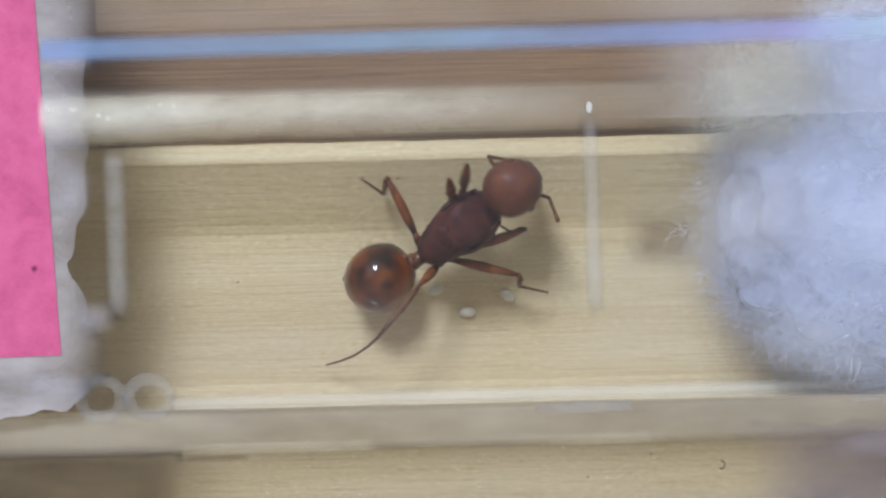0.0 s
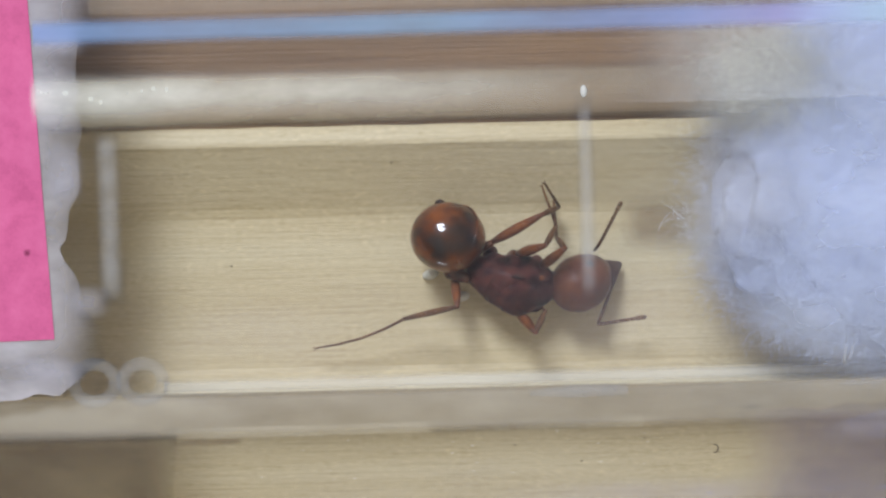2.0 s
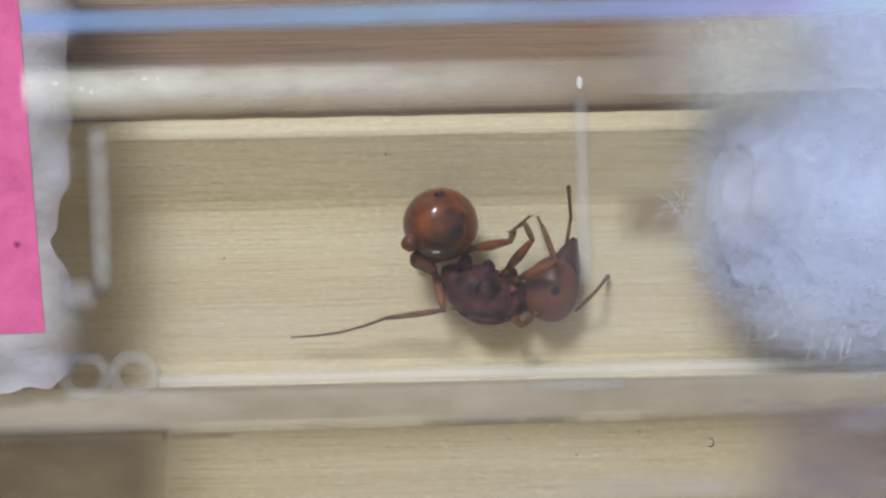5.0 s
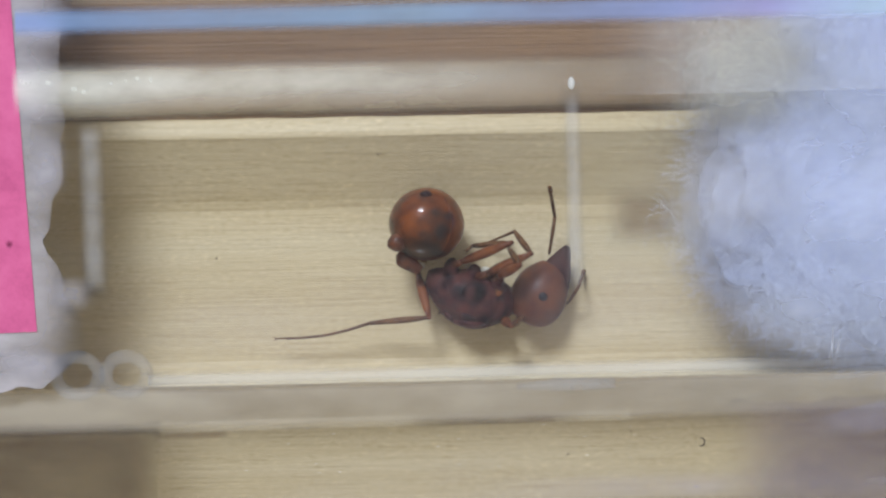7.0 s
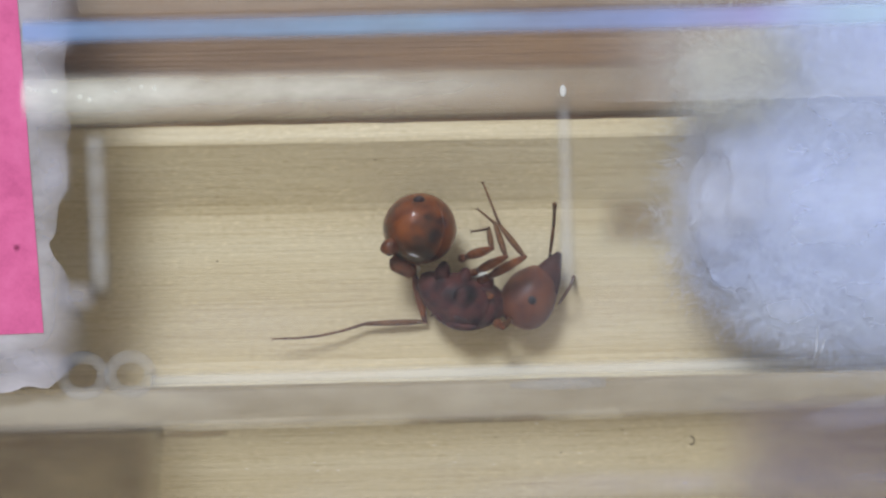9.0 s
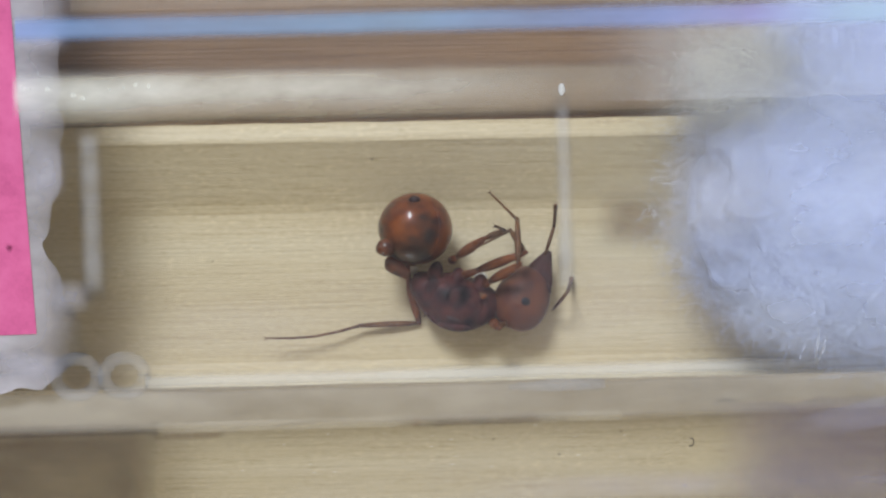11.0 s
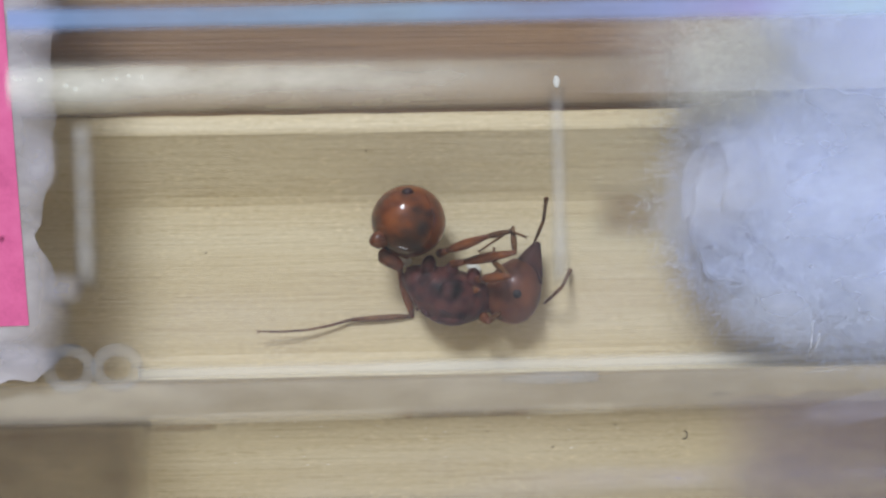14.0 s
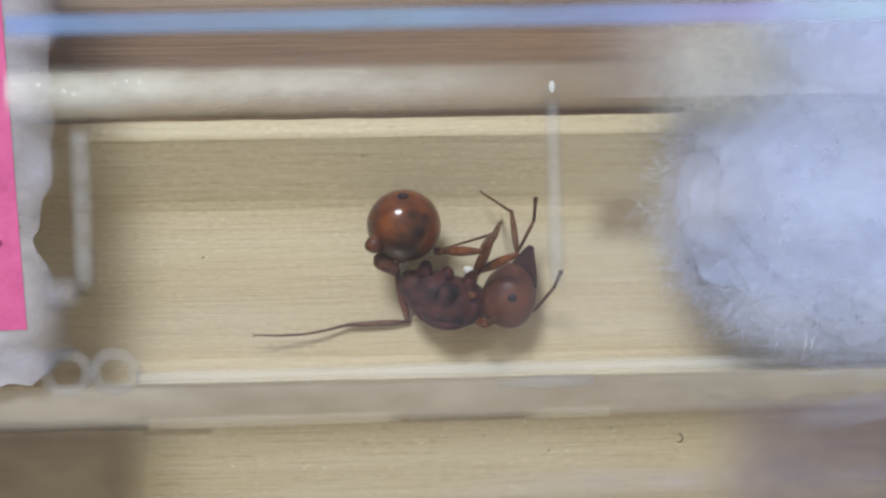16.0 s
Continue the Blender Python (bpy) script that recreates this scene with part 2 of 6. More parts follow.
def cuticle(name, pale, mid, dark, spots=700, rough=0.3, coat=0.0, stains=(), spec=0.2, relief=0.4):
    """Shiny ant cuticle, amber to dark brown, with fine pits; stains: dark patches at (x, y, z, radius, depth), in millimetres."""
    m, nodes, links, bsdf = material(name)
    n = node(nodes, "ShaderNodeTexNoise", Scale=1.0, Detail=4.0, Roughness=0.6)
    links.new(coords(nodes, links, (spots, spots, spots)), n.inputs["Vector"])
    p = node(nodes, "ShaderNodeTexNoise", Scale=1.0, Detail=3.0)
    links.new(coords(nodes, links, (3200, 3200, 3200)), p.inputs["Vector"])
    c = ramp(nodes, links, n.outputs["Fac"], [(0.34, dark), (0.47, mid), (0.64, pale)])
    place = coords(nodes, links, (1000, 1000, 1000))
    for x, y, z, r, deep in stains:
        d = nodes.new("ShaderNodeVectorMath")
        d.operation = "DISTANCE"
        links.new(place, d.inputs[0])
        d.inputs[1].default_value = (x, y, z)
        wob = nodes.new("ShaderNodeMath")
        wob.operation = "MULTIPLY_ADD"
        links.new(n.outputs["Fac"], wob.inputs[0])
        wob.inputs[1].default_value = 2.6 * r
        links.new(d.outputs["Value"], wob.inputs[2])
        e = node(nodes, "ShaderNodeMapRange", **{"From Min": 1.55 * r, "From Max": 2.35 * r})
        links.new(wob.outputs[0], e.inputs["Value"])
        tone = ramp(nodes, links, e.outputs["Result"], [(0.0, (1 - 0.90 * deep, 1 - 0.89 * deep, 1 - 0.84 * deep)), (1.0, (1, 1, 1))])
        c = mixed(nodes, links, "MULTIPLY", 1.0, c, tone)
    pit = ramp(nodes, links, p.outputs["Fac"], [(0.32, (0.6, 0.55, 0.55)), (0.5, (1, 1, 1))])
    links.new(mixed(nodes, links, "MULTIPLY", 0.7, c, pit), bsdf.inputs["Base Color"])
    bsdf.inputs["Roughness"].default_value = rough
    bsdf.inputs["Coat Weight"].default_value = coat
    bsdf.inputs["Coat Roughness"].default_value = 0.05
    bsdf.inputs["Specular IOR Level"].default_value = spec
    if not relief:
        return m
    bump = node(nodes, "ShaderNodeBump", Strength=relief, Distance=0.00003)
    links.new(p.outputs["Fac"], bump.inputs["Height"])
    links.new(bump.outputs["Normal"], bsdf.inputs["Normal"])
    return m


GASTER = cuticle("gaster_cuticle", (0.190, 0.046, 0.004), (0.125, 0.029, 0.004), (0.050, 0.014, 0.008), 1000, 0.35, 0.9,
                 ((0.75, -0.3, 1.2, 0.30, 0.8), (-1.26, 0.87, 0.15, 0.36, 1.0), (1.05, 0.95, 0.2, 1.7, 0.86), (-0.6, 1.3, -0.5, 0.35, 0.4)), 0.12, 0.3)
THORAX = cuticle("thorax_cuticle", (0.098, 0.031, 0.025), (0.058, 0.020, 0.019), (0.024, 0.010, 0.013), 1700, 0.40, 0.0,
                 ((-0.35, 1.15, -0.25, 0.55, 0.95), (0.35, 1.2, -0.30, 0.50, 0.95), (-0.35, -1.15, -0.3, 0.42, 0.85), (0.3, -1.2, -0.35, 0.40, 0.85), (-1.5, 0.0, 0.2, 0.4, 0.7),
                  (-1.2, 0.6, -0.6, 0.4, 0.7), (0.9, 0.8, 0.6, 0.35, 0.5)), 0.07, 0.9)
HEAD = cuticle("head_cuticle", (0.158, 0.056, 0.027), (0.122, 0.042, 0.023), (0.085, 0.030, 0.020), 1300, 0.42, 0.1, (), 0.15, 0.4)
DARK = cuticle("dark_cuticle", (0.030, 0.011, 0.010), (0.016, 0.007, 0.008), (0.008, 0.005, 0.006), 900, 0.4)
JAW = cuticle("jaw_cuticle", (0.065, 0.025, 0.020), (0.045, 0.018, 0.016), (0.028, 0.012, 0.012), 900, 0.5, 0.0, (), 0.1, 0.0)
LIMB = cuticle("limb_cuticle", (0.240, 0.080, 0.026), (0.130, 0.042, 0.017), (0.060, 0.019, 0.010), 900, 0.45)
NODE = cuticle("node_cuticle", (0.170, 0.050, 0.016), (0.095, 0.029, 0.013), (0.045, 0.014, 0.009), 1200, 0.35, 0.6)
SHANK = cuticle("shank_cuticle", (0.165, 0.078, 0.030), (0.105, 0.047, 0.019), (0.055, 0.024, 0.012), 900, 0.5)


# ---- building helpers ----
def mesh_object(name, bm, mat, smooth=True):
    me = bpy.data.meshes.new(name)
    bmesh.ops.recalc_face_normals(bm, faces=bm.faces)
    bm.to_mesh(me)
    bm.free()
    me.materials.append(mat)
    if smooth:
        me.polygons.foreach_set("use_smooth", [True] * len(me.polygons))
    return new(name, me)


def part(name, bm, mat, parent, label="", smooth=True):
    ob = mesh_object(name, bm, mat, smooth)
    ob.parent = parent
    return tagged(ob, label) if label else ob


def box_bm(x0, x1, y0, y1, z0, z1, bevel=0.0, bm=None):
    """A bevelled block between millimetre limits."""
    bm = bm or bmesh.new()
    made = bmesh.ops.create_cube(bm, size=1)
    m = Matrix.Translation(((x0 + x1) / 2 * MM, (y0 + y1) / 2 * MM, (z0 + z1) / 2 * MM)) @ Matrix.Diagonal(((x1 - x0) * MM, (y1 - y0) * MM, (z1 - z0) * MM, 1))
    bmesh.ops.transform(bm, matrix=m, verts=made["verts"])
    if bevel:
        edges = list({e for v in made["verts"] for e in v.link_edges})
        bmesh.ops.bevel(bm, geom=edges, offset=bevel * MM, segments=3, affect="EDGES", profile=0.6)
    return bm


def quad_bm(x0, x1, y0, y1, z):
    """One sheet of film."""
    bm = bmesh.new()
    bm.faces.new([bm.verts.new((x * MM, y * MM, z * MM)) for x, y in ((x0, y0), (x1, y0), (x1, y1), (x0, y1))])
    return bm


def strip_bm(profile, x0=-40, x1=40):
    """A thin strip through points (y, z), in millimetres, along x."""
    bm = bmesh.new()
    ends = [[bm.verts.new((x * MM, y * MM, z * MM)) for y, z in profile] for x in (x0, x1)]
    for k in range(len(profile) - 1):
        bm.faces.new((ends[0][k], ends[1][k], ends[1][k + 1], ends[0][k + 1]))
    return bm


def tube_bm(points, radii, sides=10, bm=None, flat=1.0, shell=False):
    """A tapered round bar along points, in millimetres, with closed ends; shell: its upper half alone, open below."""
    bm = bm or bmesh.new()
    pts = [Vector(p) for p in points]
    rings = []
    for i, p in enumerate(pts):
        d = (pts[min(i + 1, len(pts) - 1)] - pts[max(i - 1, 0)]).normalized()
        a = d.cross(Vector((0, 0, 1)))
        a = a.normalized() if a.length > 1e-3 else Vector((1, 0, 0))
        b = a.cross(d)
        rings.append([bm.verts.new((p + (a * math.cos(k * math.tau / sides) + b * math.sin(k * math.tau / sides) * flat) * radii[i]) * MM) for k in range(sides)])
    for r, s in zip(rings, rings[1:]):
        for k in range(sides // 2 if shell else sides):
            bm.faces.new((r[k], r[(k + 1) % sides], s[(k + 1) % sides], s[k]))
    if shell:
        bmesh.ops.delete(bm, geom=[v for v in bm.verts if not v.link_faces], context="VERTS")
        return bm
    bm.faces.new(rings[0][::-1])
    bm.faces.new(rings[-1])
    return bm


def loft_bm(sections, sides=28, seed=0, rough=0.0, steps=6, smooth=12):
    """A closed body along x: sections of (x, half width, half height, z), in millimetres, joined by smooth curves."""
    xs = [s[0] for s in sections]
    fine = []
    for a, b in zip(sections, sections[1:]):
        fine += [tuple(a[i] + (b[i] - a[i]) * k / steps for i in range(4)) for k in range(steps)]
    fine.append(sections[-1])
    arr = np.array(fine)
    for _ in range(smooth):
        arr[1:-1] = (arr[:-2] + 2 * arr[1:-1] + arr[2:]) / 4
    bm = bmesh.new()
    rings = []
    for x, w, h, z in arr:
        ring = []
        for k in range(sides):
            a = k * math.tau / sides
            p = Vector((x, w * math.cos(a), z + h * math.sin(a)))
            if rough:
                p += (p - Vector((x, 0, z))) * rough * noise.noise(p * 1.6 + Vector((seed, 0, 0)))
            ring.append(bm.verts.new(p * MM))
        rings.append(ring)
    for r, s in zip(rings, rings[1:]):
        for k in range(sides):
            bm.faces.new((r[k], r[(k + 1) % sides], s[(k + 1) % sides], s[k]))
    bm.faces.new(rings[0][::-1])
    bm.faces.new(rings[-1])
    return bm


def ball_bm(x, y, z, rx, ry, rz, bm=None, level=3, spin=0):
    bm = bm or bmesh.new()
    made = bmesh.ops.create_icosphere(bm, subdivisions=level, radius=1)
    bmesh.ops.transform(bm, matrix=at(x, y, z, 0, 0, spin) @ Matrix.Diagonal((rx * MM, ry * MM, rz * MM, 1)), verts=made["verts"])
    return bm


def sheet_bm(outline, z, thick):
    """A flat sheet of that thickness with the given outline, in millimetres."""
    bm = bmesh.new()
    f = bm.faces.new([bm.verts.new((x * MM, y * MM, z * MM)) for x, y in outline])
    up = bmesh.ops.extrude_face_region(bm, geom=[f])
    bmesh.ops.translate(bm, vec=(0, 0, thick * MM), verts=[v for v in up["geom"] if isinstance(v, bmesh.types.BMVert)])
    return bm


TURN = at(0, 0, 0, 0, 0, 1.6)     # the board and the box lie turned a little to the camera


# ---- the board with its routed channel ----
def extruded(profile, x0, x1, pieces=60, wobble=0.0):
    """A profile of (y, z), in millimetres, drawn along x."""
    bm = bmesh.new()
    rings = []
    for i in range(pieces + 1):
        x = x0 + (x1 - x0) * i / pieces
        rings.append([bm.verts.new((x * MM, (y + wobble * noise.noise(Vector((x * 0.5, j, 3)))) * MM, z * MM)) for j, (y, z) in enumerate(profile)])
    n = len(profile)
    for r, s in zip(rings, rings[1:]):
        for k in range(n):
            bm.faces.new((r[k], r[(k + 1) % n], s[(k + 1) % n], s[k]))
    bm.faces.new(rings[0][::-1])
    bm.faces.new(rings[-1])
    return bm


SLOPE = [(0.95 + 2.85 * k / 12, 1.48 * (k / 12) ** 1.10) for k in range(12, 0, -1)]     # sloping far side of the channel
board = tagged(mesh_object("wooden_board", extruded([(4.72, -13), (4.72, 1.22), (4.66, 1.31), (4.56, 1.36), (4.20, 1.49), (4.02, 1.53), (3.90, 1.53), (3.84, 1.51), *SLOPE,
                                                     (0.8, 0), (-5.8, 0), (-6.02, 0.06), (-6.2, 0.22), (-6.62, 1.1), (-6.7, 1.16), (-6.78, 1.1), (-6.84, -1.65), (-6.9, -1.7), (-45, -12.2), (-45, -13)],
                                                    -90, 90, 240, 0.03), PALE_WOOD, False),
               "pale varnished wooden board with a shallow routed channel", "board", kind="structure")
board.matrix_basis = at(0, 0, 0, 0, 0, 1.3)
back = tagged(mesh_object("wooden_strip", extruded([(4.74, -13), (4.74, 1.12), (4.84, 1.13), (4.92, 1.26), (5.05, 1.42), (5.2, 1.45), (60, 1.45), (60, -13)], -90, 90, 60, 0.02), BROWN_WOOD, False),
              "dark brown wooden strip butted against the pale board", "board", kind="structure")
back.matrix_basis = at(0, 0, 0, 0, 0, 1.3)
table = tagged(mesh_object("table_top", box_bm(-600, 600, -400, 400, -44, -13.02, 2), BROWN_WOOD, False), "brown wooden table top under the board", "table", kind="structure")


# ---- specks on the wood ----
def low(y):
    """Height of the sloping lower board, in millimetres."""
    return -1.7 + 0.2756 * (y + 6.9)


GRIT = plain("dark_grit", (0.06, 0.04, 0.025), 0.8)
GLINT = plain("painted_glint", (0.80, 0.76, 0.66), 0.3)
for x, y, z, r in ((-9.1, -1.25, 0.01, 0.055), (6.5, -10.75, low(-10.75), 0.06), (3.4, -9.9, low(-9.9), 0.05), (-1.9, 3.1, 1.12, 0.05), (9.4, -9.7, low(-9.7), 0.05), (-5.3, -8.9, low(-8.9), 0.045)):
    part("speck", ball_bm(x, y, z, r, r * 0.8, 0.03, None, 1), GRIT, board, "tiny dark speck")
curl = [(12.7 + 0.14 * math.cos(a), -10.3 + 0.2 * math.sin(a), low(-10.3 + 0.2 * math.sin(a)) + 0.02) for a in np.linspace(-2.2, 2.0, 10)]
part("hair", tube_bm(curl, [0.025] * 10, 5), GRIT, board, "short curled dark hair")
# Glints of the varnish, painted as pale flecks on the lower board.
fleck = random.Random(21)
for k in range(26):
    x, y = fleck.uniform(-9, 12), fleck.uniform(-11.5, -8.2)
    part("fleck", ball_bm(x, y, low(y), fleck.uniform(0.04, 0.09), fleck.uniform(0.02, 0.035), 0.02, None, 1), GLINT, board, "pale fleck painted as a glint of varnish")


# ---- the clear plastic box over the channel ----
def plastic_box():
    root = new("plastic_box")
    root.matrix_basis = TURN
    tagged(root, "clear plastic ant box with frosted rims lying on wood", "box")
    made = [part("lid", box_bm(-40, 40, -13.2, 13.2, 7.0, 7.3, 0.1), CLEAR, root, "clear scratched lid", False),
            part("rim", tube_bm([(x, 5.36, 6.1) for x in (-24, -15, -5, 5, 11.5)], [1.10] * 5, 28, flat=0.35, shell=True), FROST, root, "frosted rounded far rim"),
            part("rim", tube_bm([(x, -6.84, 6.3) for x in (-40, -20, 0, 20, 40)], [1.0] * 5, 28, flat=0.3, shell=True), NEAR_FROST, root, "hazy rounded near rim"),
            part("wall", box_bm(-40, 40, -13.1, -12.8, -3.38, 6.98), WALL, root, "clear near wall", False),
            part("wall", box_bm(-40, 40, 12.8, 13.1, 1.34, 6.98), WALL, root, "clear far wall", False),
            part("bevel", strip_bm([(-7.97, 2.30), (-8.09, 2.52), (-8.33, 2.96)], -30, 8.5), BEVEL, root, "polished slanting bevel of the wall"),
            part("film", quad_bm(-13.0, 40, 8.35, 12.5, 7.36), HAZE, root, "thin cream haze painted over the wood beyond the lip", False),
            part("smear", quad_bm(4.6, 16.4, -2.6, 4.72, 7.36), SMEAR, root, "milky smear before the cotton", False),
            part("lip", tube_bm([(-15.1, 7.98, 7.45), (-8, 7.98, 7.45), (0, 7.98, 7.45), (20, 7.98, 7.45), (40, 7.98, 7.45)], [0.62] * 5, 16, flat=0.12, shell=True), BLUE_LIP, root, "hazy lip painted with a sky-blue reflection"),
            part("lip", tube_bm([(1, -10.4, 6.4), (14, -10.4, 6.4), (40, -10.4, 6.4)], [0.75] * 3, 16, flat=0.15, shell=True), LAVENDER_LIP, root, "lip painted with a pale lavender highlight"),
            part("film", quad_bm(5.8, 40, 4.75, 14.0, 7.45), FILM, root, "thin hazy film over the cotton", False)]
    # Extra hazy sheet that lightens the cotton and softens its contrast.
    made.append(part("film", quad_bm(9.8, 43, -7.0, 7.2, 7.40), VEIL_FILM, root, "hazy film added to lighten the cotton", False))
    # Sheets that paint a faint haze over the channel and lower board.
    for x0, x1, y0, y1, mat in ((1.8, 14.0, -7.0, 0.2, PALE_HAZE), (-14, 3.5, -7.2, -0.6, PALE_HAZE), (-12, 11.0, -14.5, -7.4, LAVENDER_HAZE)):
        made.append(part("haze_sheet", quad_bm(x0, x1, y0, y1, 7.50), mat, root, "faint sheet of painted haze on the lid", False))
    made.append(part("inner_edge", tube_bm([(-11.9, -6.33, 1.45), (-6, -6.33, 1.45), (10, -6.33, 1.45), (40, -6.33, 1.45)], [0.42] * 4, 16, flat=0.3), EDGE_SHINE, root, "inner edge with a painted bright highlight"))
    made.append(part("highlight", tube_bm([(x, 5.45, 7.6) for x in (-15.25, -10, -4, 4, 8.5)], [1.1] * 5, 20, flat=0.2, shell=True), RIM_SHINE, root, "whitish streak painted as the rim's highlight"))
    # Small pale balls that paint sparkles on the rim's left end.
    rnd = random.Random(4)
    for k in range(10):
        x = -14.9 + 5.5 * rnd.random() ** 1.8
        made.append(part("sparkle", ball_bm(x, 5.55 + rnd.gauss(0, 0.16), 7.83, rnd.uniform(0.05, 0.20), rnd.uniform(0.06, 0.16), 0.03, None, 2), SPARKLE, root, "tiny pale fleck painted as a sparkle"))
    rib = [(0.0, 0.36), (0.15, 0.38), (0.85, 0.38), (1.0, 0.34)]
    for x, y0, y1, lean, wide in ((5.75, 5.1, -2.75, 0.1, 1.0), (-12.65, 4.3, -2.4, 0.1, 1.4)):
        made.append(part("rib", tube_bm([(x + lean * k, y0 + (y1 - y0) * k, 6.85) for k, _ in rib], [r * wide for _, r in rib], 12, flat=0.4), RIB, root, "milky moulded rib"))
    made.append(part("streak", quad_bm(-12.01, -8.56, -9.10, -8.70, 0.4), plastic("brown_streak", (0.20, 0.115, 0.06), 0.40, 0.3, 0.15, 500, ((0, 0.2), (1, 0.45)), 0.0, False), root, "dull brown streak along the rim", False))
    made.append(part("bead", ball_bm(5.78, 5.3, 6.95, 0.13, 0.24, 0.12), RIB_GLINT, root, "bead painted as the highlight at the rib's end"))
    for x, r in ((-13.35, 0.80), (-11.5, 0.78)):
        ring = [(x + r * math.cos(a * math.tau / 32), -5.4 + r * 0.9 * math.sin(a * math.tau / 32), 6.9) for a in range(33)]
        made.append(part("ring", tube_bm(ring, [0.25] * 33, 8, flat=0.5), RING, root, "embossed milky ring"))
    # Milky bar added in place of a short highlight on the near rim.
    made.append(part("rib", tube_bm([(3.4, -6.3, 6.8), (5.0, -6.25, 6.8), (7.2, -6.25, 6.8)], [0.1, 0.25, 0.2], 10, flat=0.5), RING, root, "short milky bar painted as a highlight by the near rim"))
    for x, y0, x1, y1 in ((15.55, -4.2, 15.3, -5.95), (15.85, -4.6, 15.42, -5.7), (15.1, -6.25, 16.6, -6.15)):
        made.append(part("scratch", tube_bm([(x, y0, 7.32), ((x + x1) / 2 + 0.06, (y0 + y1) / 2, 7.32), (x1, y1, 7.32)], [0.02, 0.045, 0.02], 6, flat=0.3), RING, root, "fine whitish scratch"))
    for o in made:
        o.visible_shadow = False
    return root


plastic_box()


# ---- label and tape ----
def wavy(points, amount, steps, seed):
    """The outline through points with an uneven, torn edge."""
    out = []
    for (ax, ay), (bx, by) in zip(points, points[1:] + points[:1]):
        for k in range(steps):
            x, y = ax + (bx - ax) * k / steps, ay + (by - ay) * k / steps
            n = noise.noise_vector(Vector((x * 0.8 + seed, y * 0.8, seed)))
            out.append((x + n.x * amount, y + n.y * amount))
    return out


tape = tagged(mesh_object("clear_tape", sheet_bm(wavy([(-30, 14), (-12.9, 14), (-13.2, 9.2), (-13.6, 7.5), (-13.7, 6.0), (-13.5, 4.4), (-13.5, 2.6), (-13.9, 0.4), (-14.2, -1.4),
                                                       (-13.5, -2.8), (-12.9, -3.8), (-12.9, -5.0), (-14.4, -6.0), (-17, -6.6), (-30, -6.9)], 0.55, 10, 4.0), 7.31, 0.05), TAPE, False),
              "cloudy torn strip of clear tape on the lid", "tape")
tape.visible_shadow = True
GLUE = plastic("milky_glue", (0.76, 0.75, 0.86), 0.34, 0.3, 0.18, 420, ((0, 0.45), (1, 0.45)), 0.0, False)


def flat_bm(outline, z):
    """One thin film with the given outline, in millimetres."""
    bm = bmesh.new()
    bm.faces.new([bm.verts.new((x * MM, y * MM, z * MM)) for x, y in outline])
    return bm


for k, (x, y, rx, ry) in enumerate(((-13.31, -2.55, 0.95, 0.8), (-15.04, -5.35, 1.9, 0.8), (-14.14, 2.16, 0.9, 1.3), (-14.32, 7.29, 1.2, 0.9))):
    ring = [(x + rx * math.cos(a), y + ry * math.sin(a)) for a in np.linspace(0, math.tau, 13)[:-1]]
    part("glue_patch", flat_bm(wavy(ring, 0.3, 4, 11.0 + 3 * k), 7.363), GLUE, tape, "milky patch of glue", False)
# Tape tinted dark to paint in the shade that the cotton casts.
corner_tape = tagged(mesh_object("clear_tape", sheet_bm(wavy([(11.4, -14.5), (30, -14.5), (30, -6.2), (20, -6.3), (11.2, -6.8)], 0.3, 10, 7.0), 7.31, 0.05),
                                 plastic("shaded_tape", (0.29, 0.25, 0.31), 0.34, 0.35, 0.12, 220, ((0, 0.2), (1, 0.16)), 0.0, False), False),
                     "cloudy strip of clear tape tinted as the cotton's shade", "tape")
# Brownish sheet added to darken the wood where the label's shade falls.
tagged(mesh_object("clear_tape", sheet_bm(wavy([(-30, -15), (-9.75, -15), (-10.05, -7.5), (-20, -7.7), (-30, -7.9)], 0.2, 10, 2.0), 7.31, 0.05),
                               plastic("label_shade", (0.085, 0.062, 0.062), 0.24, 0.35, 0.08, 220, ((0, 0.08), (1, 0.12)), 0.0, False), False),
                   "brownish film painted as the label's shade before the rim", "tape")
part("crease", flat_bm([(14.2, -8.5), (20.38, -7.1), (20.38, -5.9), (14.2, -7.5)], 7.363),
     plastic("pale_crease", (0.72, 0.70, 0.86), 0.17, 0.3, 0.12, 500, ((0, 0.3), (1, 0.4)), 0.0, False), corner_tape, "pale slanting crease", False)
label = tagged(mesh_object("paper_label", sheet_bm([(-32, 16), (-15.95, 16), (-15.58, 9.2), (-15.05, 2.0), (-14.58, -4.05), (-18, -4.2), (-32, -4.7)], 7.364, 0.02), PINK, False),
               "bright pink paper label stuck on the lid", "label")
part("ink_spot", sheet_bm([(-15.60 + 0.16 * math.cos(a) * (1 + 0.3 * math.sin(3 * a)), -0.75 + 0.19 * math.sin(a)) for a in np.linspace(0, math.tau, 15)[:-1]], 7.388, 0.002),
     plastic("faded_ink", (0.20, 0.04, 0.10), 0.28, 0.3, 0.1, 900, ((0, 0.5), (1, 0.5)), 0.0, False), label, "small faded dark spot", False)


